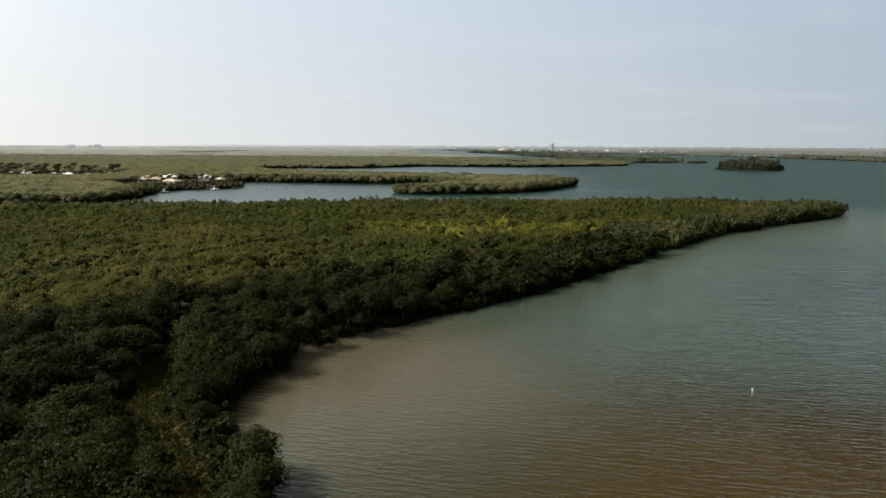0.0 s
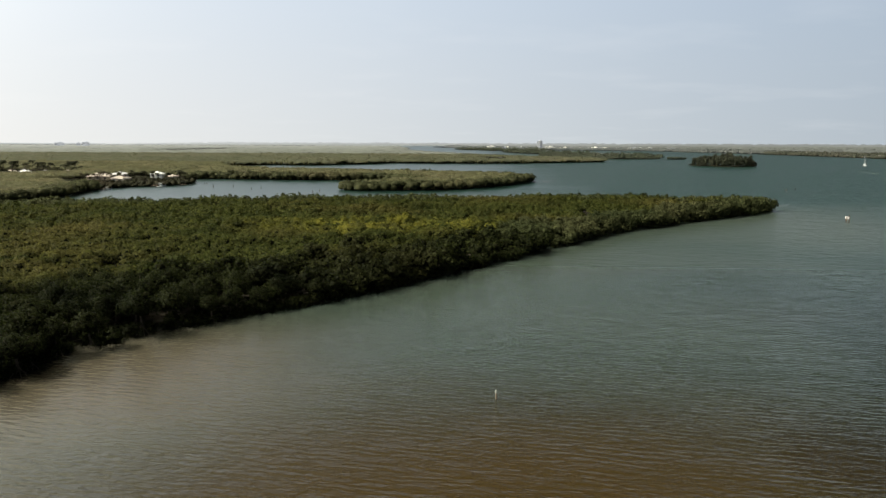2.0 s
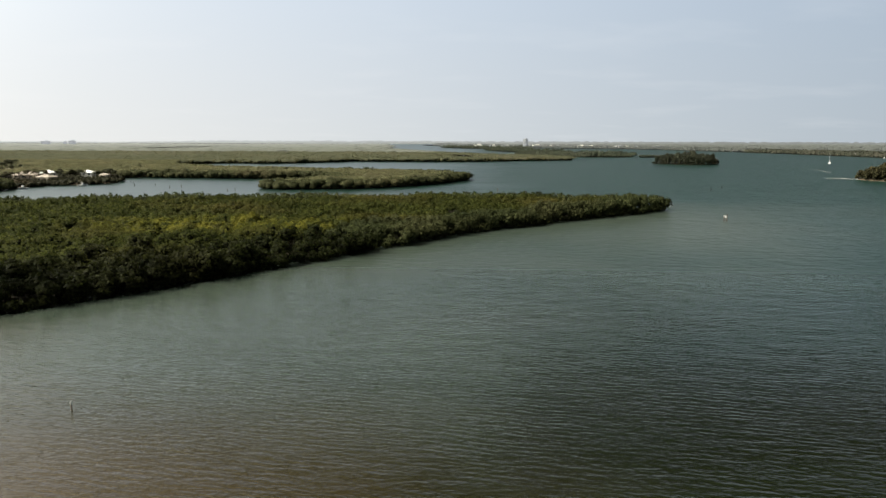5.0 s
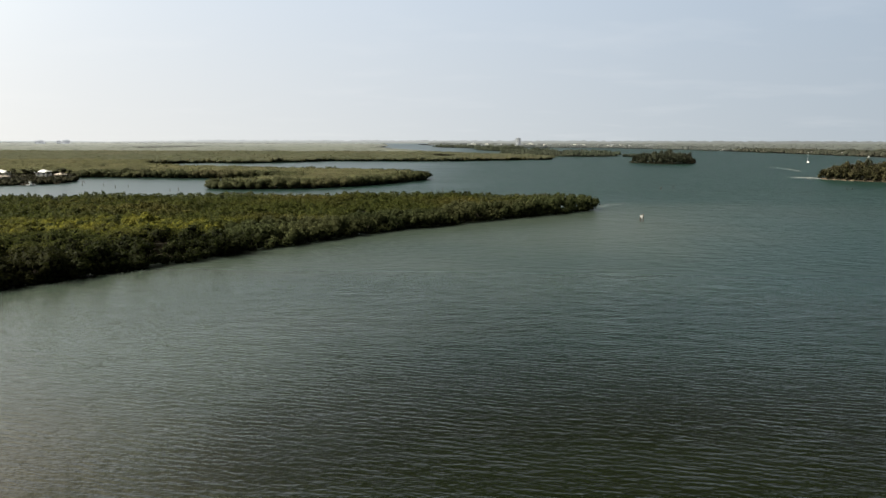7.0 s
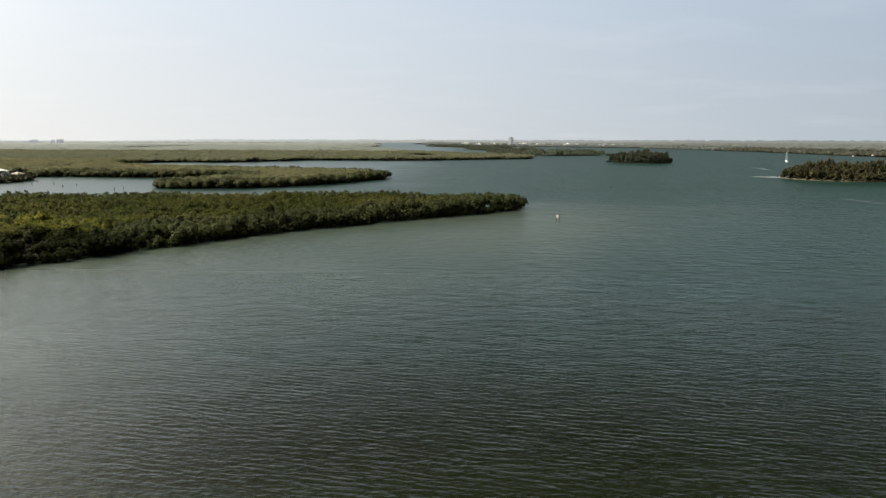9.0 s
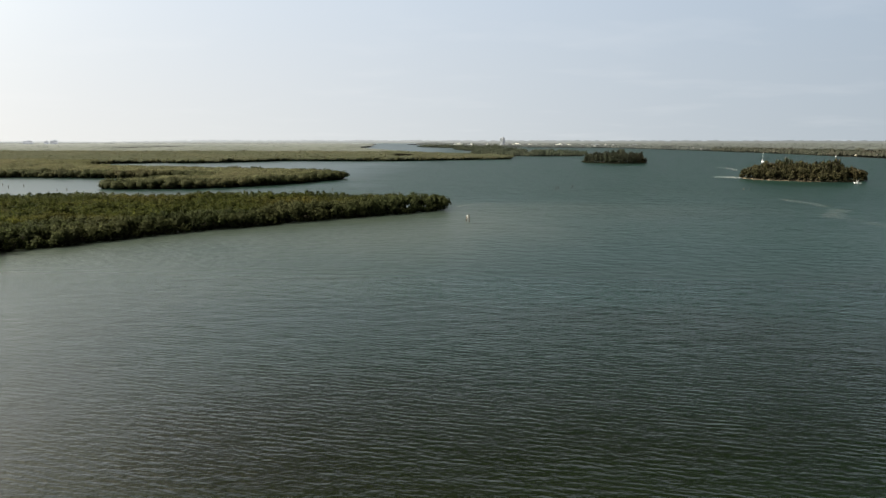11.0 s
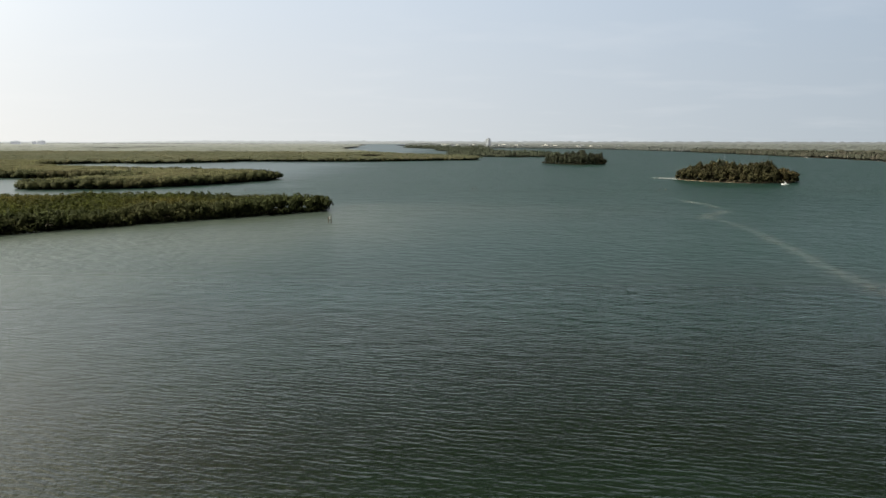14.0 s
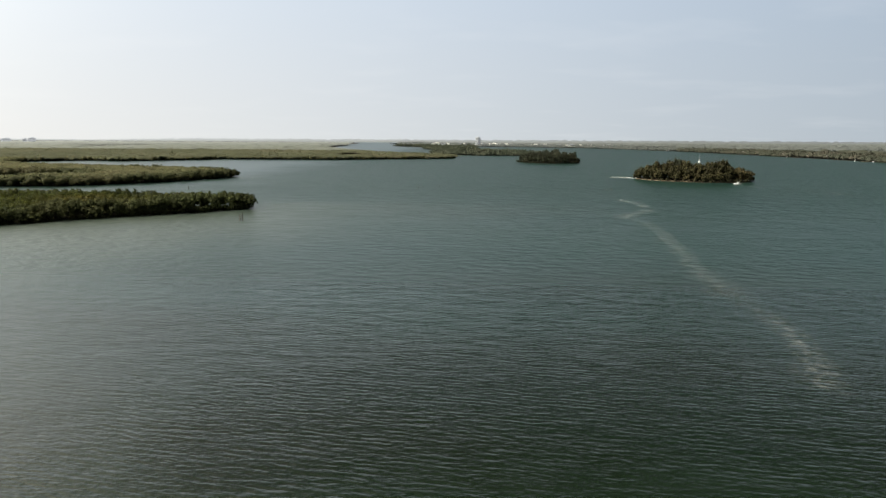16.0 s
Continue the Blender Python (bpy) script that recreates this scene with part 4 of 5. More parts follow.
# ---- the mainland shore ----
EAST_KINDS = [blob(95 + i, 13, 6.5, 9, 2.4) for i in range(5)]
for step, e0, e1, kinds, size in ((8.2, 3, 130, EAST_KINDS, 0.68), (33, 130, 1e9, DIM_KINDS, 1.3)):
    ep = scatter(EAST, step, 21, x0=-100, x1=2300, y0=500, y1=3300)
    ep = ep[ep[:, 0] < 0.75 * ep[:, 1] + 330]
    clear = np.array([noise.noise((p[0] / 60, p[1] / 60, 40)) for p in ep])
    ed = edge_distance(EAST, ep)
    ep = ep[(clear > -0.22) & (ed > e0) & (ed <= e1)]
    # the farther woods also carry haze as a painted glow
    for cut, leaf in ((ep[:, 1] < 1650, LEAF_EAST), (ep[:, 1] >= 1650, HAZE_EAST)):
        tagged(spread("shore_woods", kinds, ep[cut], np.full(cut.sum(), -0.3), RNG.uniform(0.6, 1.2, cut.sum()) * size, leaf, 11, RNG.uniform(0.6, 1.5, cut.sum()), 0.65), "grey-brown winter trees, greyed for haze, among the houses of the mainland shore", "woods", kind="stuff")


def house(x, y, z, turn, w, d, h, wall, roof, label, group, storeys=1, hip=True):
    """A house with walls, a hipped or gabled roof with eaves, windows and a door."""
    hs = new("house")
    hs.matrix_world = pose(x, y, z, 0, 0, turn)
    bm = bmesh.new()
    box(bm, 0, 0, -0.4, w, d, h + 0.4)
    part("wall", bm, wall, hs)
    rise, o = min(w, d) * 0.24, 0.6
    bm = bmesh.new()
    e = [bm.verts.new((sx * (w / 2 + o), sy * (d / 2 + o), h)) for sx, sy in ((-1, -1), (1, -1), (1, 1), (-1, 1))]
    inset = min(w, d) / 2 if hip else -o
    if w >= d:
        r = [bm.verts.new((sx * (w / 2 - inset), 0, h + rise)) for sx in (-1, 1)]
        fs = [(e[0], e[1], r[1], r[0]), (e[1], e[2], r[1]), (e[2], e[3], r[0], r[1]), (e[3], e[0], r[0])]
    else:
        r = [bm.verts.new((0, sy * (d / 2 - inset), h + rise)) for sy in (-1, 1)]
        fs = [(e[0], e[1], r[0]), (e[1], e[2], r[1], r[0]), (e[2], e[3], r[1]), (e[3], e[0], r[0], r[1])]
    for f in fs:
        bm.faces.new(f)
    bm.faces.new(list(reversed(e)))
    bmesh.ops.recalc_face_normals(bm, faces=bm.faces)
    lo = bmesh.ops.extrude_face_region(bm, geom=[f for f in bm.faces if abs(f.normal.z) > 0.99])
    bmesh.ops.translate(bm, verts=[v for v in lo["geom"] if isinstance(v, bmesh.types.BMVert)], vec=(0, 0, -0.18))
    part("roof", bm, roof, hs)
    fh = h / storeys
    for s in range(storeys):
        n = max(2, int(w / 3.6))
        for i in range(n):
            if s == 0 and i == n // 2:
                continue
            bm = bmesh.new()
            box(bm, -w / 2 + (i + 0.5) * w / n, -d / 2 - 0.02, s * fh + fh * 0.3, 1.5, 0.1, fh * 0.45)
            part("window", bm, PANE, hs)
        m = max(1, int(d / 4.5))
        for i in range(m):
            for sx in (-1, 1):
                bm = bmesh.new()
                box(bm, sx * (w / 2 + 0.02), -d / 2 + (i + 0.5) * d / m, s * fh + fh * 0.3, 0.1, 1.3, fh * 0.45)
                part("window", bm, PANE, hs)
    bm = bmesh.new()
    box(bm, -w / 2 + (n // 2 + 0.5) * w / n, -d / 2 - 0.03, 0.02, 1.1, 0.12, 2.1)
    part("door", bm, TIMBER, hs)
    return tagged(hs, label, "house", group=group)


GROUP1 = "waterfront houses on the point"
HOUSES1 = ((-219, 450, 12, 14, 10, 4.4, CREAM, ROOF_T, 2, "two-storey cream house with a pale tiled hip roof"), (-211, 461, 0, 8, 7, 5.4, WHITE, ROOF_W, 2, "narrow white house behind the tiled roofs"),
           (-202, 445, -10, 9, 8, 3.4, CREAM, ROOF_T, 1, "low cream house with a tiled roof among shrubs"), (-193, 478, 8, 7.5, 7, 4.8, WHITE, ROOF_W, 2, "white two-storey house with a bright metal hip roof"),
           (-184, 483, -15, 6, 5, 2.9, CREAM, ROOF_T, 1, "small cream cottage with a tiled roof near the point"))
for x, y, turn, w, d, h, wall, roof, floors, text in HOUSES1:
    house(x, y, 0.5, turn, w, d, h, wall, roof, text, GROUP1, floors)
GROUP2 = "houses among the palms"
for i in range(9):
    house(-392 + i * 11.0 + rng.uniform(-3, 3), 534 + (i % 3) * 8 + rng.uniform(-4, 4), 0.5, rng.uniform(-30, 30), rng.uniform(4.5, 6.5), rng.uniform(4.5, 6), rng.uniform(2.8, 3.8), (WHITE, CREAM)[i % 2],
          (ROOF_T, ROOF_G, ROOF_W, ROOF_G)[i % 4], "pale single-storey house half hidden by palms", GROUP2)
erng = random.Random(9)
E_PTS = curve_ring([(560, 2000), (650, 1760), (705, 1460), (735, 1210), (748, 1000), (755, 850), (775, 620)], 31, 0, 1, closed=False)
for i, (x, y) in enumerate(E_PTS):
    house(x + erng.uniform(16, 60), y, 0.5, -70 + erng.uniform(-25, 25), *((erng.uniform(6, 11), erng.uniform(5, 8), erng.uniform(2.6, 3.6)) if y > 1250 else (erng.uniform(4.5, 6.5), erng.uniform(4, 5), erng.uniform(2.3, 2.8))), (CREAM, WHITE, CREAM)[i % 3], (ROOF_G, ROOF_T, ROOF_G, ROOF_W if y > 1250 else ROOF_G)[i % 4],
          "pale house among trees on the mainland shore", "houses along the mainland shore")


def block(name, x, y, turn, w, d, h, floors, bays, material, label, group=""):
    """A flat-roofed building: body, parapet, plant room, and bands of windows."""
    b_ = new(name)
    b_.matrix_world = pose(x, y, 0.4, 0, 0, turn)
    bm = bmesh.new()
    box(bm, 0, 0, -0.4, w, d, h + 0.4)
    part("wall", bm, material, b_)
    bm = bmesh.new()
    box(bm, 0, 0, h, w + 0.4, d + 0.4, 0.9)
    part("parapet", bm, material, b_)
    bm = bmesh.new()
    box(bm, w * 0.1, 0, h + 0.9, w * 0.4, d * 0.5, 2.4)
    part("roof_plant", bm, material, b_)
    for f in range(floors):
        for i in range(bays):
            bm = bmesh.new()
            box(bm, -w / 2 + (i + 0.5) * w / bays, -d / 2 - 0.05, f * h / floors + 0.9, w / bays * 0.6, 0.2, h / floors * 0.5)
            part("window", bm, PANE, b_)
    return tagged(b_, label, "building", group=group)


# tower, hotels and some sheds: haze painted on their walls as a glow
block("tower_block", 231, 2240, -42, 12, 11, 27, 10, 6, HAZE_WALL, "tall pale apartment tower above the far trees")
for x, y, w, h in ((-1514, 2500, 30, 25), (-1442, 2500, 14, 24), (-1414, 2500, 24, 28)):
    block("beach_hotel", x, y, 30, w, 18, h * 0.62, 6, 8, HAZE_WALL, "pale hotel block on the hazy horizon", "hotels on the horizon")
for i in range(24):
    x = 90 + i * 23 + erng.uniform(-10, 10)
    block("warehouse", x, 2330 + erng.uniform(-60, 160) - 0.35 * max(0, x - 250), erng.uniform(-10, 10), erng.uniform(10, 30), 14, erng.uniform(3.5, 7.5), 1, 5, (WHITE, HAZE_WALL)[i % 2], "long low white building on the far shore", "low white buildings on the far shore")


# ---- palms ----
def palm_meshes(seed):
    r = random.Random(seed)
    bm = bmesh.new()
    pts_ = [(0, 0, -0.3), (0.2, 0.1, 2.4), (0.5, 0.2, 5.0), (0.9, 0.3, 7.4)]
    for a_, b_, q in zip(pts_, pts_[1:], (0.20, 0.16, 0.13)):
        rod(bm, a_, b_, q, q - 0.03, 7)
    stem = part("trunk", bm, BARK)
    bm = bmesh.new()
    for i in range(16):
        az, lift = i * 2.399, r.uniform(-0.1, 1.1)
        prev = None
        for k in range(6):
            s = k / 5
            c = Vector((0.9 + math.cos(az) * 2.3 * s, 0.3 + math.sin(az) * 2.3 * s, 7.4 + lift * s * 1.6 - 2.0 * s * s))
            side = Vector((-math.sin(az), math.cos(az), -0.25)) * (0.42 * math.sin(math.pi * min(1, s + 0.12)) + 0.04)
            ring = (bm.verts.new(c - side), bm.verts.new(c + Vector((0, 0, 0.10))), bm.verts.new(c + side * 1.0))
            if prev:
                bm.faces.new((prev[0], prev[1], ring[1], ring[0]))
                bm.faces.new((prev[1], prev[2], ring[2], ring[1]))
            prev = ring
    top_ = part("fronds", bm, LEAF_PALM)
    out = (stem.data, top_.data)
    bpy.data.objects.remove(stem), bpy.data.objects.remove(top_)
    return out


PALMS = [palm_meshes(i) for i in range(4)]


def palm(x, y, s, label, group):
    t = new("palm_tree")
    t.matrix_world = pose(x, y, 0.45, 0, 0, rng.uniform(0, 360)) @ Matrix.Diagonal((s, s, s, 1))
    a_, b_ = PALMS[rng.randrange(4)]
    new("trunk", a_).parent = t
    new("fronds", b_).parent = t
    tagged(t, label, "palm", group=group)


for i in range(110):
    palm(rng.uniform(-408, -282), rng.uniform(504, 566), rng.choice((0.8, 0.95, 1.05, 1.25, 1.45)), "slender palm among the pale houses", "palms round the houses")
for i in range(40):
    s = rng.random()
    palm(-228 + 62 * s + rng.uniform(-4, 4), 434 + 32 * s + rng.uniform(-8, 16), rng.uniform(0.6, 1.05), "small palm beside a waterfront house", "palms on the point")
bp_ = scatter(POINT, 2.6, 61)
bp_ = bp_[inside(WEST, bp_)]
bp_ = bp_[np.array([noise.noise((p[0] / 9, p[1] / 9, 70)) for p in bp_]) > -0.3]
for hx, hy, turn, w, d, *_rest in HOUSES1:
    bp_ = bp_[np.hypot(bp_[:, 0] - hx, bp_[:, 1] - hy) > (w + d) / 3.6]
tagged(spread("garden_shrubs", FAR_KINDS, bp_, np.zeros(len(bp_)), RNG.uniform(0.32, 0.66, len(bp_)), LEAF_SHRUB, 14), "dark shrubs in the waterfront gardens", "bushes", kind="stuff")
bp_ = scatter(np.array([(-415, 508), (-285, 504), (-278, 550), (-312, 576), (-415, 576)], dtype=float), 4.0, 62)
bp_ = bp_[np.array([noise.noise((p[0] / 12, p[1] / 12, 71)) for p in bp_]) > -0.15]
tagged(spread("garden_shrubs", FAR_KINDS, bp_, np.zeros(len(bp_)), RNG.uniform(0.35, 0.85, len(bp_)), LEAF_SHRUB, 15), "dark trees and shrubs round the palm-shaded houses", "bushes", kind="stuff")


def dock(x, y, turn, n=9, label="short grey timber jetty at the garden shore", group="jetties on the point"):
    """A small timber jetty: planks on posts."""
    d = new("jetty")
    d.matrix_world = pose(x, y, 0, 0, 0, turn)
    for i in range(n):
        bm = bmesh.new()
        box(bm, 0, i * 0.62, 0.85, 1.8, 0.56, 0.08)
        part("plank", bm, TIMBER, d)
    for i in range(0, n, 4):
        for sx in (-0.85, 0.85):
            bm = bmesh.new()
            rod(bm, (sx, i * 0.62, -1.2), (sx, i * 0.62, 1.5), 0.12, 0.11, 7)
            part("post", bm, TIMBER, d)
    tagged(d, label, "jetty", group=group)


dock(-186, 392, -10)
dock(-168, 418, -15)
dock(-155, 430, -30, 6)
for x, y in ((747, 890), (743, 945), (741, 1010), (735, 1120)):
    dock(x, y, 88, 20, "long grey timber jetty off the mainland shore", "jetties on the mainland")

# ---- marks and boats on the water ----
def piling(x, y, h, lean=0.0, r=0.17, label="weathered timber piling standing in the channel", group="channel pilings"):
    p = new("piling")
    p.matrix_world = pose(x, y, 0, lean, lean * 0.6, 0)
    bm = bmesh.new()
    rod(bm, (0, 0, -1.5), (0, 0, h), r, r * 0.85, 10)
    part("post", bm, TIMBER, p)
    bm = bmesh.new()
    rod(bm, (0, 0, h), (0, 0, h + 0.12), r, 0.05, 10)
    part("cap", bm, TIMBER, p)
    return tagged(p, label, "piling", group=group)


for x, y, h in ((-147, 447, 1.3), (-144, 444, 1.2), (-129, 416, 1.7), (-118, 420, 1.7), (-100, 400, 1.8), (-97, 409, 1.6), (-59, 381, 1.4), (-56, 385, 1.6), (90, 393, 1.8)):
    piling(x, y, h, rng.uniform(-2, 2))
for x, y in ((214, 414), (216, 420), (225, 428), (319, 416), (322, 416)):
    piling(x, y, 1.4, rng.uniform(-3, 3), 0.12, "short timber piling out in the open lagoon", "lagoon pilings")


def day_marker():
    """Two timber piles, the taller with a board turned edge-on to the camera's last stretch."""
    d = new("channel_marker")
    d.matrix_world = pose(167.5, 257, 0, 0, 0, -6)
    for sx, top_z in ((-0.5, 2.0), (0.5, 2.7)):
        bm = bmesh.new()
        rod(bm, (sx, 0, -1.5), (sx * 0.94, 0, top_z), 0.17, 0.14, 10)
        pile = part("post", bm, TIMBER, d)
        bm = bmesh.new()
        rod(bm, (sx * 0.94, 0, top_z), (sx * 0.94, 0, top_z + 0.1), 0.15, 0.05, 10)
        part("cap", bm, TIMBER, pile)
    bm = bmesh.new()
    box(bm, -0.14, 0.25, 1.35, 0.06, 1.7, 0.95, 26)
    board = part("board", bm, SIGN, d, "white rectangular sign board")
    for k in range(3):
        bm = bmesh.new()
        box(bm, -0.18, 0.25, 1.62 + k * 0.26, 0.012, 1.2, 0.08, 26)
        part("text_bar", bm, TIMBER, board)
    bm = bmesh.new()
    rod(bm, (-0.5, 0, 1.2), (0.5, 0, 1.25), 0.07, 0.07, 8)
    part("crossbar", bm, TIMBER, d)
    tagged(d, "white sign board on two dark timber piles off the point", "channel marker")


day_marker()


def near_marker():
    p = new("marker_post")
    p.matrix_world = pose(35.2, 76.4, 0, 1.5, -2, 0)
    bm = bmesh.new()
    rod(bm, (0, 0, -1.2), (0, 0, 1.0), 0.09, 0.08, 12)
    part("post", bm, TIMBER, p)
    bm = bmesh.new()
    rod(bm, (0, 0, 0.72), (0, 0, 1.0), 0.085, 0.085, 12)
    part("collar", bm, SIGN, p, "white plastic sleeve")
    bm = bmesh.new()
    rod(bm, (0, 0, 1.0), (0, 0, 1.08), 0.085, 0.03, 12)
    part("cap", bm, SIGN, p)
    tagged(p, "slim white-sleeved marker post leaning in the shallows", "marker post")


near_marker()


def hull(name, length, beam, depth, parent, material, label=""):
    """A boat's hull: pointed bow, flat stern, rounded bilge, decked over."""
    bm = bmesh.new()
    n, rows = 14, []
    for i in range(n + 1):
        s = i / n
        w = beam / 2 * (1 - max(0, (s - 0.45) / 0.55) ** 2.2) * (0.86 + 0.14 * min(1, s * 4))
        sheer = depth * (1 + 0.25 * s * s)
        x = (s - 0.5) * length
        rows.append([bm.verts.new((x, w * k, z)) for k, z in ((-1, sheer), (-0.92, sheer * 0.45), (-0.5, -0.12), (0, -0.25), (0.5, -0.12), (0.92, sheer * 0.45), (1, sheer))])
    for a_, b_ in zip(rows, rows[1:]):
        for k in range(6):
            bm.faces.new((a_[k], a_[k + 1], b_[k + 1], b_[k]))
        bm.faces.new((a_[6], a_[0], b_[0], b_[6]))
    bm.faces.new(rows[0])
    bmesh.ops.remove_doubles(bm, verts=bm.verts, dist=0.01)
    bmesh.ops.recalc_face_normals(bm, faces=bm.faces)
    return part(name, bm, material, parent, label)


def sailboat():
    b_ = new("sailboat")
    b_.matrix_world = pose(512, 885, 0, 0, 0, 72)
    hull("hull", 9.5, 2.9, 1.0, b_, GEL)
    bm = bmesh.new()
    vs = box(bm, -0.4, 0, 1.15, 4.2, 1.7, 0.5)
    bmesh.ops.scale(bm, vec=(0.85, 0.8, 1), verts=[v for v in vs if v.co.z > 1.3], space=Matrix.Translation((0.4, 0, 0)))
    part("cabin", bm, GEL, b_)
    bm = bmesh.new()
    rod(bm, (0.9, 0, 1.1), (0.9, 0, 12.6), 0.11, 0.07, 8)
    part("mast", bm, STEEL, b_)
    bm = bmesh.new()
    rod(bm, (0.9, 0, 2.4), (-3.2, 0, 2.3), 0.16, 0.14, 8)
    part("boom", bm, GEL, b_, "boom with the furled white sail")
    for p in ((4.6, 0, 1.35), (-4.6, 0, 1.1), (0.7, 1.4, 1.1), (0.7, -1.4, 1.1)):
        bm = bmesh.new()
        rod(bm, p, (0.9, 0, 12.4), 0.02, 0.02, 4)
        part("stay", bm, STEEL, b_)
    tagged(b_, "white sailboat with bare mast lying at anchor", "sailboat")


sailboat()


def motorboat(x, y, turn, s, text):
    b_ = new("motorboat")
    b_.matrix_world = pose(x, y, 0, 0, 0, turn) @ Matrix.Scale(s, 4)
    hull("hull", 6.5, 2.4, 0.8, b_, GEL)
    bm = bmesh.new()
    box(bm, -0.2, 0, 0.85, 1.1, 0.9, 0.9)
    part("console", bm, GEL, b_)
    bm = bmesh.new()
    box(bm, -0.3, 0, 2.35, 2.0, 1.8, 0.09)
    part("canopy", bm, GEL, b_)
    for sx, sy in ((-1.1, -0.8), (-1.1, 0.8), (0.5, -0.8), (0.5, 0.8)):
        bm = bmesh.new()
        rod(bm, (sx, sy, 0.85), (sx, sy, 2.36), 0.03, 0.03, 6)
        part("canopy_pole", bm, STEEL, b_)
    bm = bmesh.new()
    box(bm, -3.4, 0, 0.1, 0.45, 0.4, 1.15)
    part("outboard", bm, TIMBER, b_, "dark outboard engine")
    tagged(b_, text, "motorboat")


motorboat(413, 478, 170, 0.66, "small white motorboat with a canopy off the island")
motorboat(741, 930, 75, 0.75, "white motorboat moored off the mainland shore")
motorboat(738, 968, 60, 0.6, "small white boat lying off the mainland shore")
motorboat(728, 1150, 80, 0.8, "white boat moored by the far houses")
motorboat(-182, 391, 40, 0.8, "white motorboat moored beside a garden jetty")
motorboat(-163, 419, 50, 0.9, "white motorboat lying at a jetty on the point")


# ---- foam and wakes ----
def foam(name, line, width, cover, seed, label):
    """A ragged streak of thin foam on the water, soft at its edges."""
    mid = curve_ring(line, 2.0, 2.0, seed, closed=False)
    n = len(mid)
    d = np.gradient(mid, axis=0)
    side = np.stack([-d[:, 1], d[:, 0]], 1) / np.maximum(np.linalg.norm(d, axis=1, keepdims=True), 1e-6)
    V, C = [], []
    for k, off in enumerate((-1, -0.5, 0, 0.5, 1)):
        w = width * np.array([0.6 + 0.7 * noise.noise((p[0] / 14, p[1] / 14, seed)) + 0.4 for p in mid])
        V.append(np.column_stack([mid + side * w[:, None] * off / 2, np.full(n, 0.03)]))
        c = (1 - abs(off)) * cover * np.array([max(0, 0.75 + 0.7 * noise.noise((p[0] / 22, p[1] / 22, seed + 3))) for p in mid])
        c[0] = c[-1] = 0
        C.append(c)
    i = np.arange(n - 1)
    q = np.concatenate([np.stack([i + a * n, i + 1 + a * n, i + 1 + (a + 1) * n, i + (a + 1) * n], 1) for a in range(4)])
    me = array_mesh(name, np.concatenate(V), [q], FOAM)
    at = me.attributes.new("cover", "FLOAT", "POINT")
    at.data.foreach_set("value", np.concatenate(C).astype(np.float32))
    return tagged(new(name, me), label, "foam", kind="stuff")


foam("foam_streak", [(303, 281), (307, 262), (306, 245), (303, 215), (300, 191), (298, 171), (297, 156), (297, 142), (298, 132), (296, 123), (294, 113), (290, 103)], 6.5, 0.14, 1, "long ragged streak of pale foam on the lagoon")
foam("foam_patch", [(301, 276), (304, 285), (312, 298), (321, 312)], 10, 0.26, 2, "patch of pale foam on the water")
foam("foam_patch", [(314, 359), (317, 347), (320, 334), (319, 318)], 7, 0.28, 3, "small patch of pale foam on the water")
foam("foam_patch", [(299, 166), (297, 157), (297, 150)], 9, 0.2, 12, "denser knot of foam in the streak")
foam("wake", [(408, 470), (415, 456), (428, 435), (440, 408), (449, 378), (462, 330)], 2.4, 0.7, 4, "thin white boat wake beside the island")
foam("foam_patch", [(346, 552), (355, 548), (362, 540), (367, 528)], 18, 1.4, 5, "bright broken water off the island's point")
foam("foam_patch", [(161, 311), (166, 318), (171, 324), (180, 328)], 6, 0.45, 6, "pale broken water off the mangrove point")
foam("foam_patch", [(78, 500), (86, 505), (96, 512)], 8, 0.5, 7, "pale broken water off the far mangrove point")
foam("wake", [(190, 415), (238, 403), (276, 402), (294, 378)], 3, 0.4, 8, "faint straight wake across the lagoon")
foam("wake", [(397, 649), (408, 697), (404, 750)], 5, 0.8, 9, "faint curling wake beyond the island")


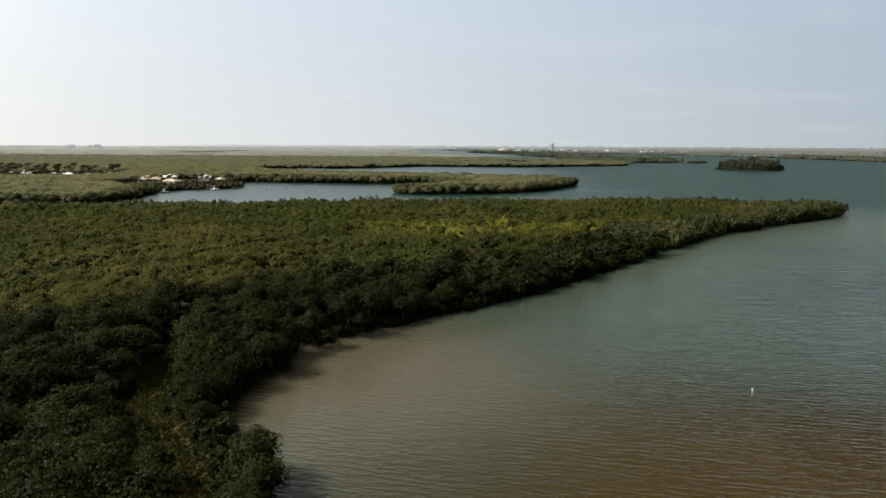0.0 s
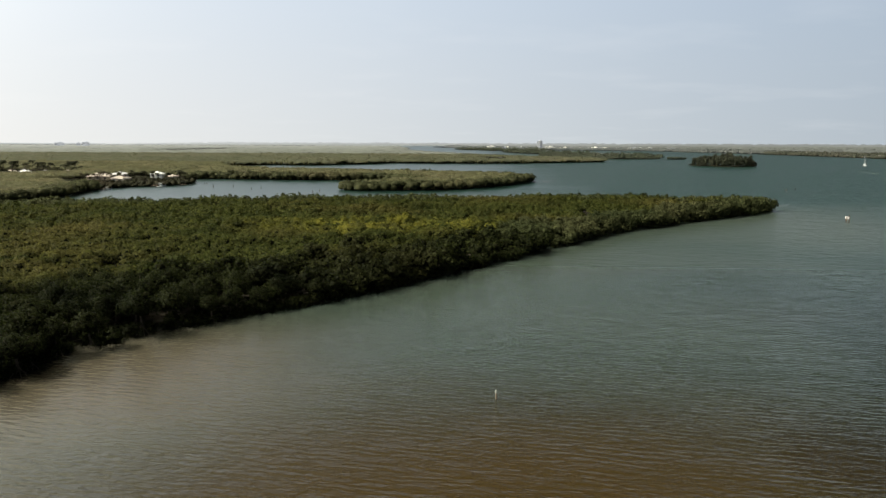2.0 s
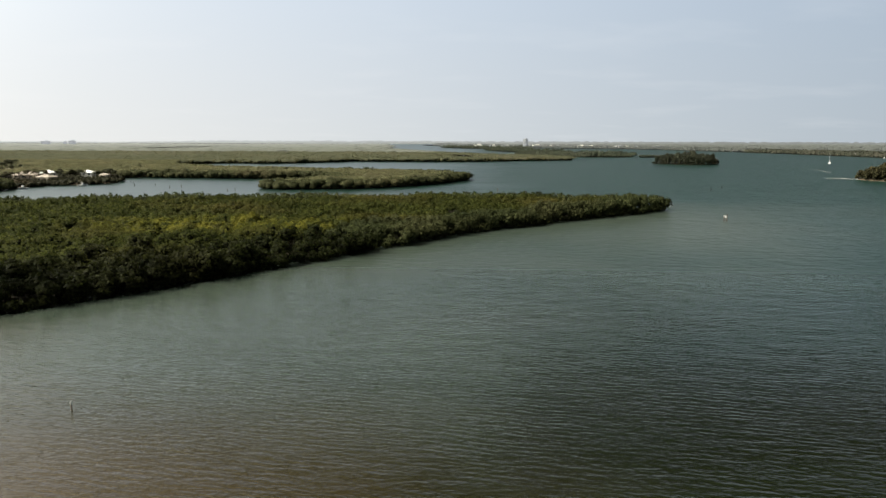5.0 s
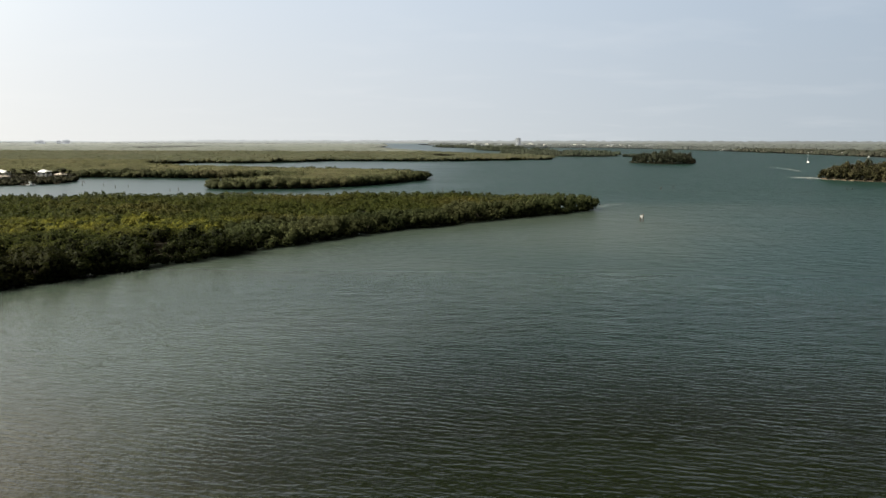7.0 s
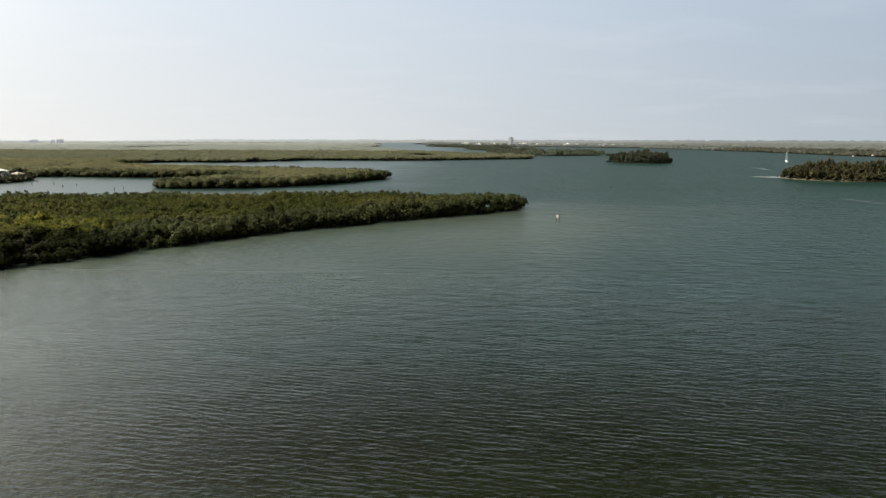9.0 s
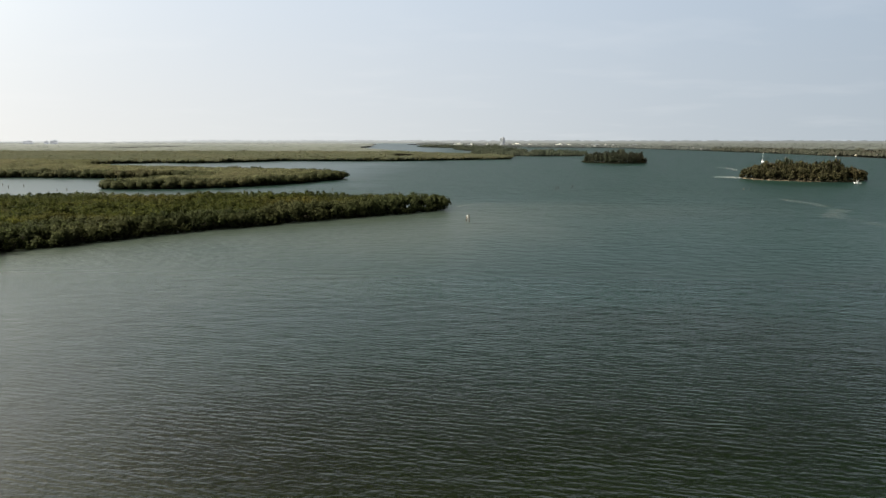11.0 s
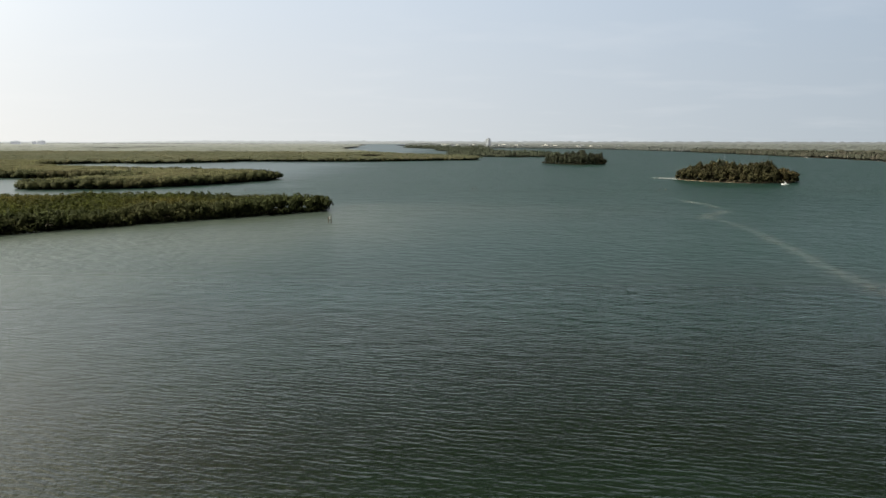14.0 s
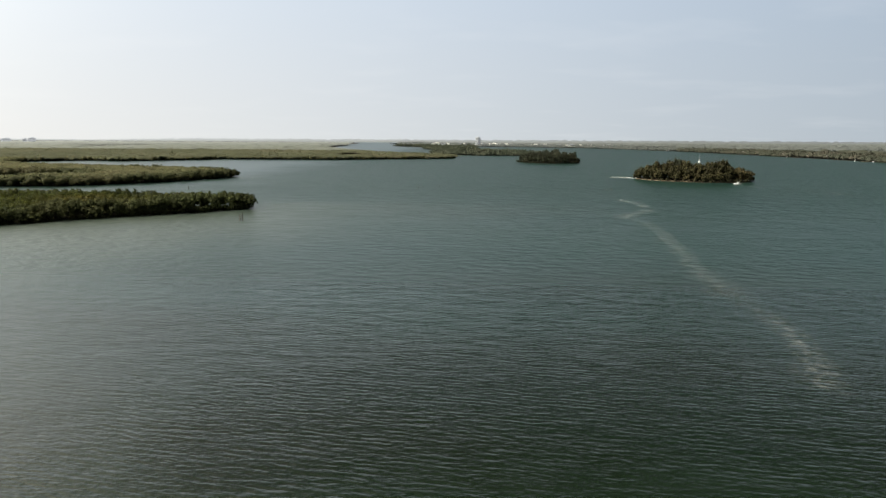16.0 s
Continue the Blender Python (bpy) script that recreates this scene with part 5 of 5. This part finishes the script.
# ---- the dirt track ----
def track():
    d = np.gradient(TRACK, axis=0)
    side = np.stack([-d[:, 1], d[:, 0]], 1) / np.linalg.norm(d, axis=1, keepdims=True)
    offs = (-1.6, -1.2, -0.85, -0.45, 0, 0.45, 0.85, 1.2, 1.6)
    drop = (0.0, 0.02, -0.07, 0.0, 0.04, 0.0, -0.07, 0.02, 0.0)
    n = len(TRACK)
    V = [np.column_stack([TRACK + side * o, np.full(n, 0.55 + z)]) for o, z in zip(offs, drop)]
    i = np.arange(n - 1)
    q = np.concatenate([np.stack([i + a * n, i + 1 + a * n, i + 1 + (a + 1) * n, i + (a + 1) * n], 1) for a in range(len(offs) - 1)])
    tagged(new("road", array_mesh("road", np.concatenate(V), [q], SAND, True)), "rutted sandy two-wheel track through the mangroves", "dirt track", kind="structure")
    r = np.random.default_rng(3)
    m = 16000
    k = r.integers(0, n, m)
    off = np.where(r.random(m) < 0.45, r.normal(0, 0.45, m), np.sign(r.normal(size=m) - 0.6) * r.uniform(1.2, 2.6, m))
    c = np.column_stack([TRACK[k] + side[k] * off[:, None] + r.uniform(-0.5, 0.5, (m, 2)), np.full(m, 0.55)])
    a = r.uniform(0, 6.28, m)
    w = np.column_stack([np.cos(a), np.sin(a), np.zeros(m)]) * r.uniform(0.08, 0.2, (m, 1))
    up = np.column_stack([r.normal(0, 0.1, m), r.normal(0, 0.1, m), r.uniform(0.12, 0.4, m)])
    V = np.stack([c - w, c + w, c + w * 0.3 + up, c - w * 0.3 + up], 1).reshape(-1, 3)
    tagged(new("track_grass", array_mesh("track_grass", V, [np.arange(4 * m).reshape(-1, 4)], LEAF_GRASS)), "yellow-green grass along the verges of the track", "grass", kind="stuff")


track()
vr = np.random.default_rng(8)
vk = vr.integers(0, len(TRACK), 130)
vd = np.gradient(TRACK, axis=0)[vk]
vs = np.stack([-vd[:, 1], vd[:, 0]], 1) / np.linalg.norm(vd, axis=1, keepdims=True)
verge = np.empty((130, 2))
verge[:] = TRACK[vk] + vs * (np.sign(vr.normal(size=130)) * vr.uniform(2.1, 3.6, 130))[:, None]
verge[:6] = (-29.4, 65.4), (-30.2, 67.2), (-28.6, 64.2), (-31.2, 69.0), (-26.8, 63.6), (-31.6, 72.0)
tagged(spread("verge_bushes", MID_KINDS, verge, np.full(130, 0.1), vr.uniform(0.28, 0.55, 130), LEAF_NEAR, 71), "low dark bushes along the track's verges", "bushes", kind="stuff")
